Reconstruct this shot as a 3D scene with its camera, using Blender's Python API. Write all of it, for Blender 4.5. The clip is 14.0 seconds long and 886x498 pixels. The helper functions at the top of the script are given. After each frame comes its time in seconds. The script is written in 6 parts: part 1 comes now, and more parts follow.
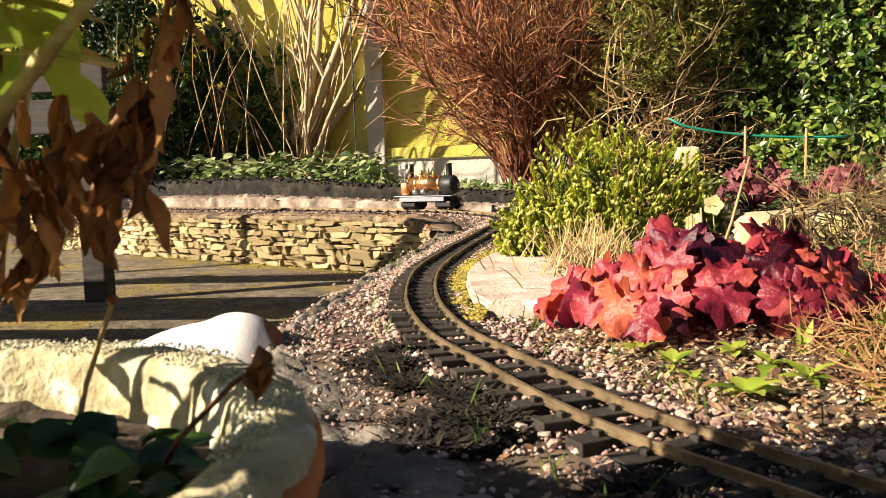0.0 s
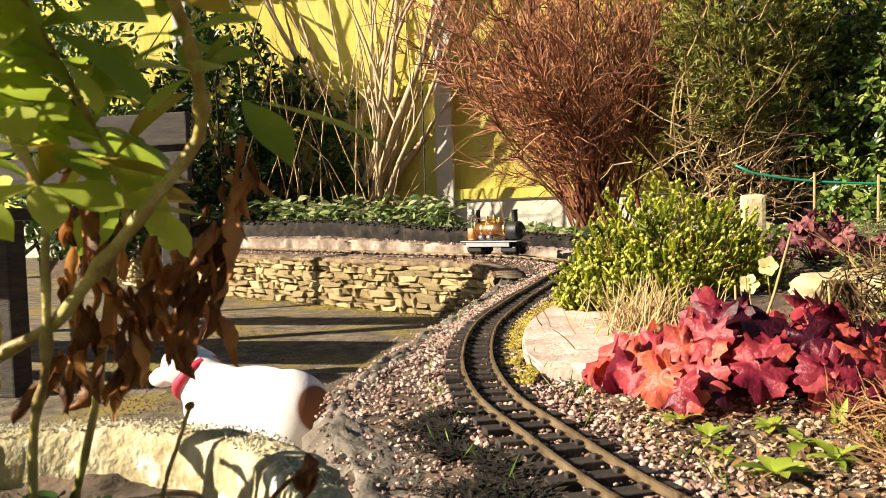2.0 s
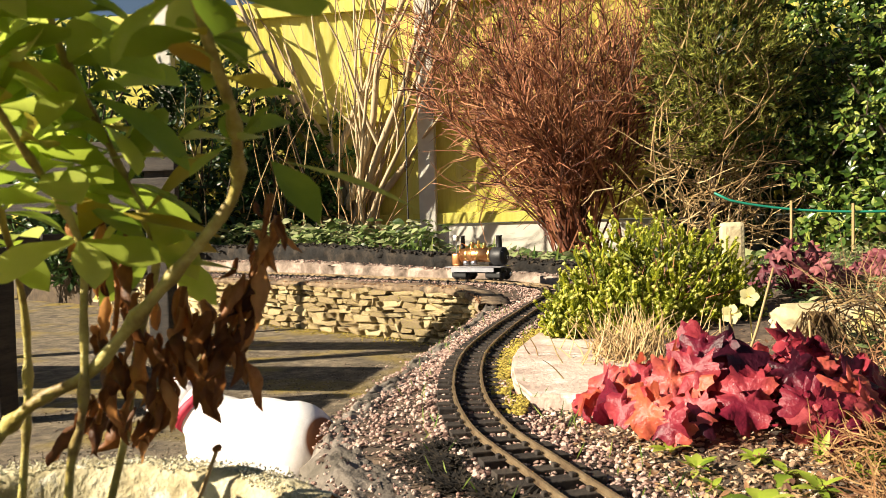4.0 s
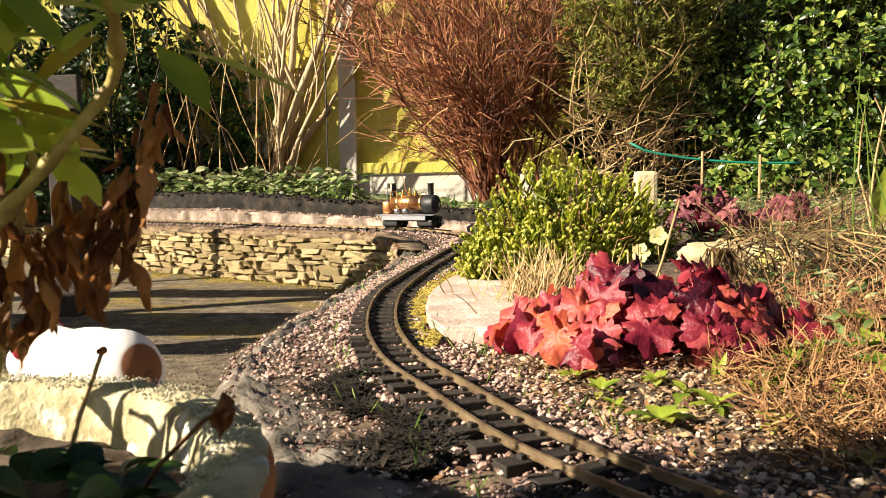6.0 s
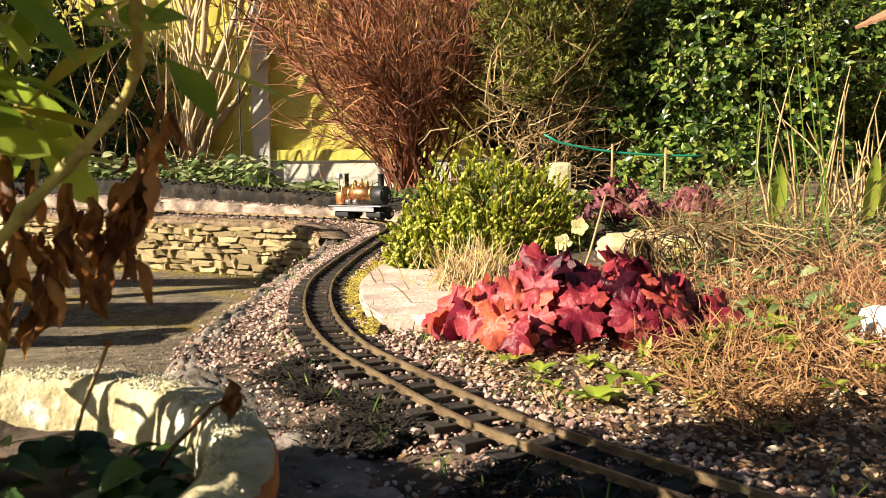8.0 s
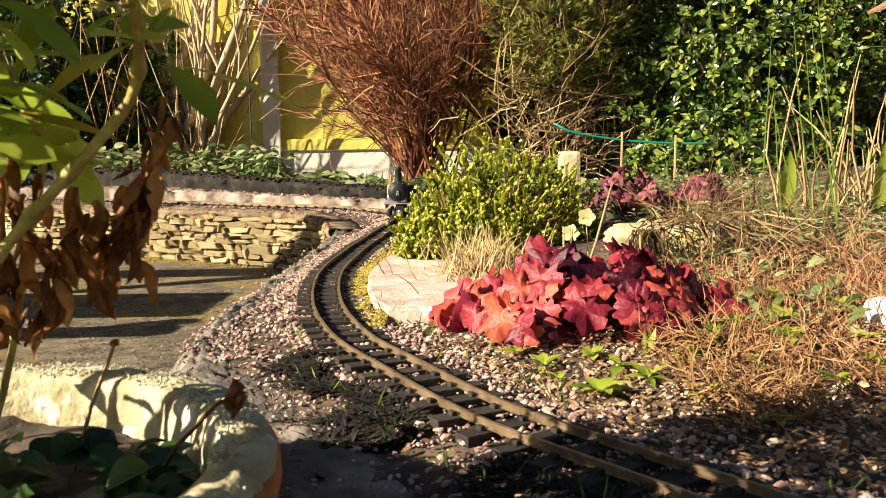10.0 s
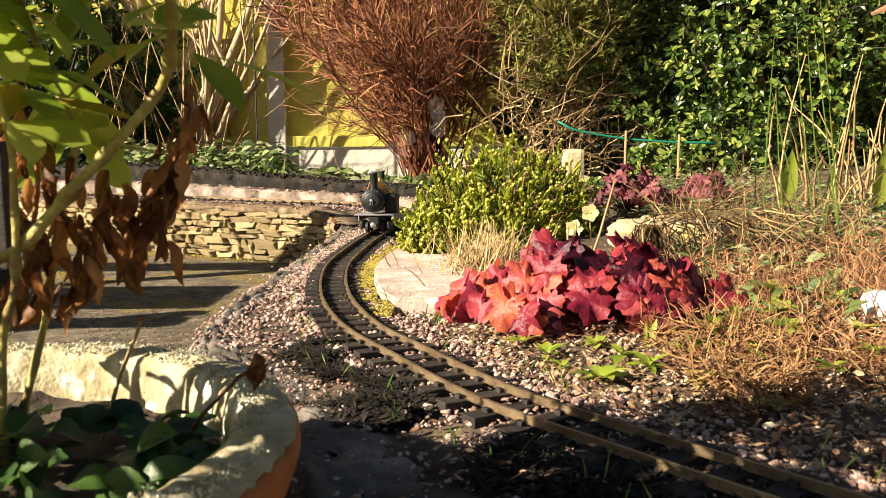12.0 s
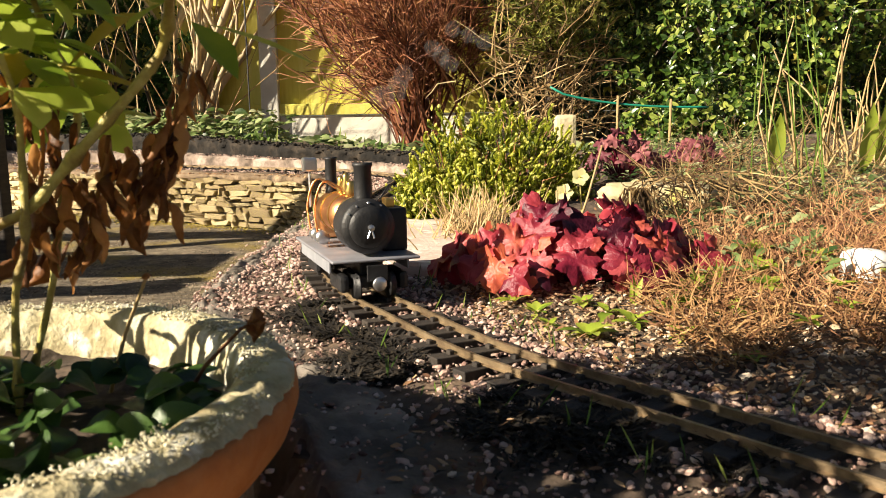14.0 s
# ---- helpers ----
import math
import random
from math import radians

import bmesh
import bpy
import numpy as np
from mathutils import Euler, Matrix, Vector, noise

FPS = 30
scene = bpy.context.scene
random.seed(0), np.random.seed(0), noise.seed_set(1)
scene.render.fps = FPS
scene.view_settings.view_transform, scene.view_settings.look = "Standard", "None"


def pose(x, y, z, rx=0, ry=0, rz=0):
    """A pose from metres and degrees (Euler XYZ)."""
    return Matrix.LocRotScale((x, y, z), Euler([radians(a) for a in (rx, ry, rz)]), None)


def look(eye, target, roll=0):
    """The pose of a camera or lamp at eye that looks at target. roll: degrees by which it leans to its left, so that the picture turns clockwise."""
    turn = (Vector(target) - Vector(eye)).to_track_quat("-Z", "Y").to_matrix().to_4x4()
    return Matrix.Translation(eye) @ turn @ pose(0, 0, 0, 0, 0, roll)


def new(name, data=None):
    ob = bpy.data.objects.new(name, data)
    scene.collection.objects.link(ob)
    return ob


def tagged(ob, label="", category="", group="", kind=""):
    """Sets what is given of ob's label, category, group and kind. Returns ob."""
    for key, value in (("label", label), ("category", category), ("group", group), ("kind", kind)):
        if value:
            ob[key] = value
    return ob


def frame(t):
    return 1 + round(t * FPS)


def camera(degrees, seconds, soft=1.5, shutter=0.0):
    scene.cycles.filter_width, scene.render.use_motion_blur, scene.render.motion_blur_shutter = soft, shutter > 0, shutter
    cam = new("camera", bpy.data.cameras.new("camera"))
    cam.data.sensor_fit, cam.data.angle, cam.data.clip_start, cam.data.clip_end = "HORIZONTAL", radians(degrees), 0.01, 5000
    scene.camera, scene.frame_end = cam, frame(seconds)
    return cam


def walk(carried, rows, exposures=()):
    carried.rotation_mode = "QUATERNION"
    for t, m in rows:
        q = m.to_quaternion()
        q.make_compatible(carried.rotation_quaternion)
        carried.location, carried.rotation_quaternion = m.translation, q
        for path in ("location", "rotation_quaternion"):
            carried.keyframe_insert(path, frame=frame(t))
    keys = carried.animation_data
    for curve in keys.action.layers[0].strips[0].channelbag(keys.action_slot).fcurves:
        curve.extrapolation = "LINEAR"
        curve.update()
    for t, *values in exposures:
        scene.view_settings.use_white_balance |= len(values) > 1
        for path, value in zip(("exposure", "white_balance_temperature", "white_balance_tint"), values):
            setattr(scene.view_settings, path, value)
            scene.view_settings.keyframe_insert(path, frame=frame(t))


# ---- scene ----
cam = camera(57.0, 14.0, soft=0.75)
# a small phone lens, focused on the curve of the track
cam.data.dof.use_dof, cam.data.dof.focus_distance, cam.data.dof.aperture_fstop = True, 2.8, 24.0
PATH = [
    (0, (0.006, 0.1558, 0.179), (-0.2474, 2.1318, 0.002), -1.9),
    (0.5, (0.0094, 0.1442, 0.194), (-0.293, 2.1103, -0.013), -1.9),
    (1, (0.0052, 0.1367, 0.201), (-0.3313, 2.0978, 0.004), -1.5),
    (1.5, (0.0288, 0.112, 0.22), (-0.3786, 2.0654, 0.093), -1.8),
    (2, (0.0404, 0.1012, 0.228), (-0.3844, 2.0531, 0.136), -1.9),
    (2.2, (0.0396, 0.0962, 0.231), (-0.3934, 2.0474, 0.162), -1.7),
    (4.3, (0.0266, 0.0698, 0.247), (-0.3125, 2.0404, 0.204), -1.7),
    (4.5, (0.0266, 0.0769, 0.234), (-0.2123, 2.0618, 0.17), -1.5),
    (5, (0.026, 0.073, 0.23), (-0.1857, 2.0569, 0.091), -1.3),
    (5.5, (0.0364, 0.0815, 0.216), (-0.1663, 2.0651, 0.062), -1.3),
    (6, (0.0382, 0.0802, 0.214), (-0.1502, 2.0647, 0.059), -1.1),
    (6.5, (0.0331, 0.0729, 0.218), (-0.1011, 2.0614, 0.049), -0.8),
    (7, (0.0163, 0.0552, 0.223), (-0.0144, 2.0465, 0.04), -0.5),
    (7.5, (-0.0009, 0.0345, 0.221), (0.0341, 2.0261, 0.041), -0.3),
    (8, (-0.0022, 0.0327, 0.225), (0.0337, 2.0231, 0.034), -0.6),
    (10.5, (0.0065, 0.0233, 0.233), (0.0086, 2.0107, 0.011), -0.9),
    (11, (0.0051, 0.0205, 0.229), (0.0083, 2.0087, 0.011), -0.7),
    (11.5, (-0.0002, 0.0122, 0.228), (0.009, 1.9995, 0.004), -0.4),
    (12, (0.0, 0.0, 0.226), (0.0001, 1.9877, 0.002), -0.5),
    (12.5, (0.0055, -0.0039, 0.224), (-0.0047, 1.9824, -0.014), -0.9),
    (13, (0.0018, -0.0215, 0.222), (-0.0027, 1.9619, -0.033), -1.2),
    (13.5, (0.0035, -0.0238, 0.227), (0.0025, 1.956, -0.056), -1.2),
    (14, (0.0041, -0.0269, 0.223), (0.0157, 1.95, -0.079), -1.0),
]
walk(cam, [(t, look(eye, target, roll)) for t, eye, target, roll in PATH])

# ---- world, sun, exposure ----
SUN_DIR = Vector((1.0, 0.48, -0.57)).normalized()
world = bpy.data.worlds.new("world")
scene.world = world
world.use_nodes = True
wn = world.node_tree
bg = wn.nodes["Background"]
sky = wn.nodes.new("ShaderNodeTexSky")
sky.sky_type = "NISHITA"
sky.sun_disc = False
sky.sun_elevation = math.asin(-SUN_DIR.z)
sky.sun_rotation = math.atan2(-SUN_DIR.x, -SUN_DIR.y)
sky.air_density, sky.dust_density, sky.ozone_density = 1.0, 1.2, 1.0
wn.links.new(sky.outputs[0], bg.inputs[0])
bg.inputs[1].default_value = 0.024
sun = new("sun", bpy.data.lights.new("sun", "SUN"))
sun.data.energy, sun.data.angle, sun.data.color = 5.0, radians(0.5), (1.0, 0.87, 0.68)
sun.matrix_world = look((-3, -2, 3), Vector((-3, -2, 3)) + SUN_DIR)
scene.view_settings.exposure = 1.38


# ---- materials ----
def mat(name, colours, rough=0.8, scale=8.0, bump=0.0, bump_scale=60.0, island=0.0, per_object=0.0, metal=0.0,
        translucent=0.0, stretch=(1, 1, 1), spots=None, spec=0.4, coat=0.0, vapour=0.0):
    """A material of several colours mixed by noise, with island or object variation, fine relief and leaf translucency."""
    m = bpy.data.materials.new(name)
    m.use_nodes = True
    n, l = m.node_tree.nodes, m.node_tree.links
    p = n["Principled BSDF"]
    co = n.new("ShaderNodeTexCoord")
    mp = n.new("ShaderNodeMapping")
    mp.inputs["Scale"].default_value = stretch
    l.new(co.outputs["Object"], mp.inputs[0])
    tx = n.new("ShaderNodeTexNoise")
    tx.inputs["Scale"].default_value, tx.inputs["Detail"].default_value = scale, 6
    tx.inputs["Roughness"].default_value = 0.65
    l.new(mp.outputs[0], tx.inputs[0])
    fac = tx.outputs[0]
    if island or per_object:
        r = n.new("ShaderNodeNewGeometry") if island else n.new("ShaderNodeObjectInfo")
        mx = n.new("ShaderNodeMath")
        mx.operation = "MULTIPLY_ADD"
        mx.inputs[1].default_value = island or per_object
        l.new(r.outputs["Random Per Island" if island else "Random"], mx.inputs[0])
        ad = n.new("ShaderNodeMath")
        ad.operation = "ADD"
        ad.inputs[1].default_value = -0.5 * (island or per_object)
        l.new(fac, ad.inputs[0])
        l.new(ad.outputs[0], mx.inputs[2])
        fac = mx.outputs[0]
    ramp = n.new("ShaderNodeValToRGB")
    e = ramp.color_ramp.elements
    lo, hi = (0.32, 0.68) if not (island or per_object) else (0.1, 0.9)
    for i, c in enumerate(colours):
        at = lo + (hi - lo) * i / max(1, len(colours) - 1)
        el = e[i] if i < 2 else e.new(at)
        el.position = at
        el.color = (*c, 1)
    l.new(fac, ramp.inputs[0])
    colour = ramp.outputs[0]
    if spots:
        c, size, amount = spots
        t2 = n.new("ShaderNodeTexNoise")
        t2.inputs["Scale"].default_value, t2.inputs["Detail"].default_value = size, 5
        l.new(mp.outputs[0], t2.inputs[0])
        r2 = n.new("ShaderNodeValToRGB")
        r2.color_ramp.elements[0].position, r2.color_ramp.elements[1].position = 0.62 - amount, 0.7 - amount * 0.5
        l.new(t2.outputs[0], r2.inputs[0])
        mc = n.new("ShaderNodeMix")
        mc.data_type = "RGBA"
        l.new(r2.outputs[0], mc.inputs[0])
        l.new(colour, mc.inputs[6])
        mc.inputs[7].default_value = (*c, 1)
        colour = mc.outputs[2]
    l.new(colour, p.inputs["Base Color"])
    p.inputs["Roughness"].default_value, p.inputs["Metallic"].default_value = rough, metal
    p.inputs["Specular IOR Level"].default_value = spec
    p.inputs["Coat Weight"].default_value = coat
    if bump:
        t3 = n.new("ShaderNodeTexNoise")
        t3.inputs["Scale"].default_value, t3.inputs["Detail"].default_value = bump_scale, 8
        l.new(mp.outputs[0], t3.inputs[0])
        b = n.new("ShaderNodeBump")
        b.inputs["Strength"].default_value, b.inputs["Distance"].default_value = min(1, bump), 0.004
        l.new(t3.outputs[0], b.inputs["Height"])
        l.new(b.outputs[0], p.inputs["Normal"])
    if vapour:
        tr = n.new("ShaderNodeBsdfTransparent")
        ms = n.new("ShaderNodeMixShader")
        ms.inputs[0].default_value = 1 - vapour
        l.new(p.outputs[0], ms.inputs[1])
        l.new(tr.outputs[0], ms.inputs[2])
        l.new(ms.outputs[0], n["Material Output"].inputs[0])
    if translucent:
        tr = n.new("ShaderNodeBsdfTranslucent")
        l.new(colour, tr.inputs[0])
        ms = n.new("ShaderNodeMixShader")
        ms.inputs[0].default_value = translucent
        l.new(p.outputs[0], ms.inputs[1])
        l.new(tr.outputs[0], ms.inputs[2])
        l.new(ms.outputs[0], n["Material Output"].inputs[0])
    return m


M_SOIL = mat("soil", [(0.03, 0.022, 0.016), (0.085, 0.06, 0.042), (0.19, 0.13, 0.085)], 0.95, 14, 0.9, 90)
M_BALLAST = mat("gravel_stone", [(0.1, 0.055, 0.045), (0.32, 0.2, 0.16), (0.46, 0.32, 0.26), (0.58, 0.45, 0.38)], 0.85, 30, 0.4, 300, island=0.9)
M_SHINGLE = mat("shingle", [(0.12, 0.07, 0.045), (0.3, 0.2, 0.12), (0.5, 0.37, 0.24), (0.68, 0.56, 0.42)], 0.85, 30, 0.4, 300, island=0.9)
M_LITTER = mat("leaf_litter", [(0.08, 0.035, 0.02), (0.25, 0.13, 0.06), (0.46, 0.3, 0.16)], 0.9, 20, 0.3, 200, island=0.9)
M_PATIO = mat("patio_concrete", [(0.06, 0.046, 0.034), (0.15, 0.12, 0.08), (0.3, 0.24, 0.16)], 0.9, 22, 1.0, 300, spots=((0.26, 0.19, 0.04), 3.2, 0.11))
M_SLAB = mat("paving_slab", [(0.36, 0.26, 0.21), (0.56, 0.44, 0.37), (0.68, 0.58, 0.5)], 0.8, 9, 0.6, 120, spots=((0.7, 0.66, 0.6), 34, 0.06))
M_STONE = mat("drystone", [(0.16, 0.115, 0.06), (0.42, 0.32, 0.17), (0.62, 0.52, 0.31)], 0.88, 26, 1.0, 70, per_object=0.55, spots=((0.42, 0.36, 0.05), 9, 0.05))
M_JOINTSHADE = mat("shadowed_joint_earth", [(0.04, 0.028, 0.018), (0.1, 0.07, 0.04)], 0.95, 20, 0.9, 80)
M_CONCRETE = mat("old_concrete", [(0.05, 0.042, 0.034), (0.14, 0.118, 0.095), (0.28, 0.24, 0.2)], 0.88, 11, 0.9, 110, spots=((0.08, 0.07, 0.05), 7, 0.06))
M_CAP = mat("brown_mortar_cap", [(0.06, 0.042, 0.026), (0.2, 0.14, 0.085), (0.36, 0.27, 0.17)], 0.9, 18, 1.0, 90, spots=((0.04, 0.03, 0.022), 12, 0.07))
M_KERB = mat("near_black_kerb", [(0.004, 0.0035, 0.003), (0.012, 0.0095, 0.007), (0.05, 0.037, 0.025)], 0.92, 16, 0.9, 90)
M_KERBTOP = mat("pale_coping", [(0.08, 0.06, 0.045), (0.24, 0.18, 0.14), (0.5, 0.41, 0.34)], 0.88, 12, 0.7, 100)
M_POST = mat("concrete_post", [(0.5, 0.48, 0.42), (0.66, 0.64, 0.56)], 0.85, 9, 0.4, 120)
M_BOARD = mat("fence_board", [(0.5, 0.43, 0.06), (0.66, 0.6, 0.12), (0.72, 0.67, 0.24)], 0.8, 6, 0.4, 90, per_object=0.35, stretch=(6, 6, 0.6))
M_GRAVELBOARD = mat("gravel_board", [(0.6, 0.57, 0.48), (0.76, 0.73, 0.63)], 0.85, 8, 0.3, 100)
M_RAIL = mat("weathered_rail", [(0.16, 0.11, 0.07), (0.3, 0.22, 0.13), (0.42, 0.32, 0.2)], 0.42, 40, 0.2, 300, metal=0.65)
M_SLEEPER = mat("dark_sleeper", [(0.012, 0.01, 0.009), (0.03, 0.024, 0.02), (0.06, 0.048, 0.036)], 0.7, 60, 0.4, 200, per_object=0.4)
M_TERRA = mat("terracotta", [(0.3, 0.085, 0.02), (0.46, 0.15, 0.035), (0.55, 0.22, 0.07)], 0.75, 14, 0.4, 150)
M_CRUST = mat("lime_crusted_rim", [(0.26, 0.21, 0.11), (0.46, 0.4, 0.24), (0.62, 0.57, 0.4)], 0.92, 30, 1.0, 120, spots=((0.72, 0.7, 0.6), 45, 0.08))
M_LICHEN = mat("lichen_crust", [(0.34, 0.3, 0.18), (0.56, 0.52, 0.36), (0.7, 0.67, 0.54)], 0.95, 60, 0.6, 300, island=0.7)
M_LEAF = mat("fresh_leaf", [(0.2, 0.3, 0.03), (0.4, 0.5, 0.06), (0.62, 0.66, 0.16)], 0.42, 12, 0.15, 120, per_object=0.7, translucent=0.6)
M_YLEAF = mat("yellowing_leaf", [(0.3, 0.27, 0.03), (0.5, 0.42, 0.05), (0.45, 0.24, 0.04)], 0.55, 12, 0.2, 120, per_object=0.7, translucent=0.4)
M_DEAD = mat("withered_leaf", [(0.07, 0.025, 0.01), (0.3, 0.12, 0.035), (0.62, 0.32, 0.11)], 0.5, 70, 0.8, 90, per_object=0.8, translucent=0.4)
M_STEM = mat("pale_green_stem", [(0.12, 0.055, 0.02), (0.34, 0.28, 0.07), (0.58, 0.54, 0.2)], 0.45, 30, 0.6, 160)
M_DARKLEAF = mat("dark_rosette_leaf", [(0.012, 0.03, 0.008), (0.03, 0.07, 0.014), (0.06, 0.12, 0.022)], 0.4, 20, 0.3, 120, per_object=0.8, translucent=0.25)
M_HEATHER = mat("heather_sprig", [(0.06, 0.09, 0.008), (0.24, 0.28, 0.014), (0.46, 0.46, 0.025)], 0.6, 9, island=0.7, translucent=0.3)
M_HEATHERTIP = mat("heather_tip", [(0.56, 0.55, 0.08), (0.74, 0.7, 0.2)], 0.6, 9, island=0.7, translucent=0.3)
M_TWIG = mat("red_brown_twig", [(0.06, 0.018, 0.009), (0.24, 0.08, 0.035), (0.46, 0.22, 0.1)], 0.7, 5, island=0.9)
M_PALEBARK = mat("pale_bark", [(0.24, 0.17, 0.09), (0.44, 0.34, 0.2), (0.56, 0.46, 0.3)], 0.8, 8, 0.6, 60, island=0.5)
M_TAN = mat("dry_stalk", [(0.22, 0.13, 0.055), (0.42, 0.29, 0.13), (0.58, 0.45, 0.24)], 0.8, 8, island=0.9, translucent=0.15)
M_BRANCH = mat("dark_branch", [(0.02, 0.013, 0.008), (0.06, 0.04, 0.025)], 0.85, 9)
M_TANGLE = mat("tangled_dead_stem", [(0.05, 0.028, 0.012), (0.15, 0.09, 0.035), (0.36, 0.25, 0.11)], 0.85, 8, island=0.95)
M_DRYBROWN = mat("dry_brown_mat", [(0.09, 0.04, 0.02), (0.23, 0.105, 0.048), (0.42, 0.24, 0.11)], 0.85, 8, island=0.9)
M_HEUCH = mat("crimson_leaf", [(0.05, 0.006, 0.016), (0.2, 0.014, 0.035), (0.42, 0.055, 0.07), (0.55, 0.13, 0.06), (0.5, 0.09, 0.1)], 0.38, 14, 0.7, 130, per_object=0.85, translucent=0.35)
M_PURPLE = mat("purple_curly_leaf", [(0.07, 0.016, 0.026), (0.2, 0.05, 0.065), (0.34, 0.12, 0.12)], 0.55, 12, 0.4, 90, per_object=0.8, translucent=0.3)
M_LAUREL = mat("laurel_leaf", [(0.015, 0.035, 0.006), (0.05, 0.1, 0.014), (0.13, 0.2, 0.03), (0.34, 0.38, 0.08)], 0.3, 7, island=0.85, translucent=0.3, spec=0.5)
M_CONIFER = mat("conifer_needle", [(0.06, 0.08, 0.012), (0.18, 0.2, 0.03), (0.36, 0.35, 0.06)], 0.65, 6, island=0.8, translucent=0.2)
M_IVY = mat("ground_leaf", [(0.04, 0.075, 0.02), (0.12, 0.18, 0.05), (0.26, 0.32, 0.12), (0.46, 0.47, 0.26)], 0.45, 8, island=0.9, translucent=0.3)
M_GRASS = mat("grass_blade", [(0.06, 0.13, 0.02), (0.16, 0.27, 0.04), (0.3, 0.36, 0.08)], 0.55, 8, island=0.8, translucent=0.35)
M_BRIGHT = mat("bright_seedling_leaf", [(0.16, 0.25, 0.025), (0.36, 0.45, 0.05), (0.56, 0.58, 0.12)], 0.5, 12, island=0.7, translucent=0.4)
M_MOSS = mat("yellow_moss", [(0.12, 0.09, 0.02), (0.3, 0.23, 0.035), (0.48, 0.38, 0.07)], 0.9, 25, island=0.8)
M_PETAL = mat("primrose_petal", [(0.78, 0.72, 0.3), (0.86, 0.82, 0.46)], 0.6, 10, translucent=0.3)
M_PETALEYE = mat("primrose_eye", [(0.75, 0.5, 0.03), (0.8, 0.58, 0.05)], 0.6, 10)
M_GRIT = mat("patio_grit", [(0.06, 0.045, 0.032), (0.17, 0.13, 0.085), (0.34, 0.27, 0.19)], 0.9, 30, island=0.9)
M_DRYMAT = mat("dry_brown_strand", [(0.12, 0.05, 0.022), (0.3, 0.15, 0.06), (0.46, 0.28, 0.12)], 0.85, 20, island=0.9, translucent=0.2)
M_NEARBLACK = mat("near_black_matter", [(0.006, 0.005, 0.004), (0.018, 0.014, 0.01), (0.05, 0.036, 0.02)], 0.9, 60, island=0.7)
M_ROCK = mat("pale_limestone", [(0.3, 0.24, 0.13), (0.5, 0.42, 0.25), (0.64, 0.56, 0.38)], 0.9, 9, 0.9, 60, spots=((0.5, 0.45, 0.1), 7, 0.04))
M_WHITE = mat("white_plastic", [(0.74, 0.74, 0.72), (0.82, 0.82, 0.8)], 0.45, 9)
M_FUR = mat("white_fur", [(0.76, 0.72, 0.7), (0.86, 0.84, 0.83)], 0.9, 60, 0.12, 300)
patch = M_FUR.node_tree
dist = patch.nodes.new("ShaderNodeVectorMath")
dist.operation = "DISTANCE"
dist.inputs[1].default_value = (0.142, -0.005, 0.145)
patch.links.new(patch.nodes["Texture Coordinate"].outputs["Object"], dist.inputs[0])
edge = patch.nodes.new("ShaderNodeValToRGB")
edge.color_ramp.elements[0].position, edge.color_ramp.elements[1].position = 0.036, 0.04
patch.links.new(dist.outputs["Value"], edge.inputs[0])
blend = patch.nodes.new("ShaderNodeMix")
blend.data_type = "RGBA"
blend.inputs[6].default_value = (0.22, 0.09, 0.04, 1)
patch.links.new(edge.outputs[0], blend.inputs[0])
patch.links.new(patch.nodes["Color Ramp"].outputs[0], blend.inputs[7])
patch.links.new(blend.outputs[2], patch.nodes["Principled BSDF"].inputs["Base Color"])
M_BROWNFUR = mat("brown_fur", [(0.16, 0.06, 0.025), (0.28, 0.12, 0.05)], 0.9, 60, 0.5, 300)
M_COLLAR = mat("red_webbing", [(0.4, 0.02, 0.05), (0.55, 0.04, 0.08)], 0.6, 60)
M_ROPE = mat("green_cord", [(0.01, 0.16, 0.11), (0.02, 0.26, 0.17)], 0.45, 30)
M_DARKWOOD = mat("dark_garden_timber", [(0.014, 0.011, 0.009), (0.035, 0.027, 0.021), (0.06, 0.046, 0.034)], 0.75, 12, 0.5, 120, stretch=(1, 1, 6))
M_GREYWOOD = mat("grey_weathered_timber", [(0.32, 0.35, 0.36), (0.5, 0.53, 0.53)], 0.75, 12, 0.4, 120, stretch=(6, 6, 0.6))
M_TIMBER = mat("brown_timber", [(0.2, 0.09, 0.05), (0.36, 0.19, 0.11), (0.45, 0.27, 0.17)], 0.75, 12, 0.5, 120, stretch=(1, 8, 8))
M_BLACK = mat("matt_black_iron", [(0.008, 0.008, 0.009), (0.02, 0.02, 0.021)], 0.5, 30, 0.15, 250)
M_COPPER = mat("tarnished_copper", [(0.45, 0.17, 0.06), (0.66, 0.3, 0.12), (0.76, 0.42, 0.2)], 0.32, 22, 0.1, 200, metal=0.95)
M_BRASS = mat("brass", [(0.55, 0.36, 0.1), (0.74, 0.53, 0.2)], 0.3, 30, metal=0.95)
M_STEEL = mat("bright_steel", [(0.5, 0.5, 0.52), (0.7, 0.7, 0.72)], 0.32, 30, metal=0.95)
M_STEAM = mat("steam", [(0.8, 0.8, 0.8), (0.85, 0.85, 0.85)], 1.0, 9, vapour=0.016)
M_DECK = mat("grey_painted_plate", [(0.22, 0.22, 0.25), (0.34, 0.34, 0.37)], 0.38, 25, metal=0.3)
M_TANK = mat("pale_blue_tank", [(0.26, 0.27, 0.3), (0.4, 0.41, 0.44)], 0.4, 25, metal=0.2)


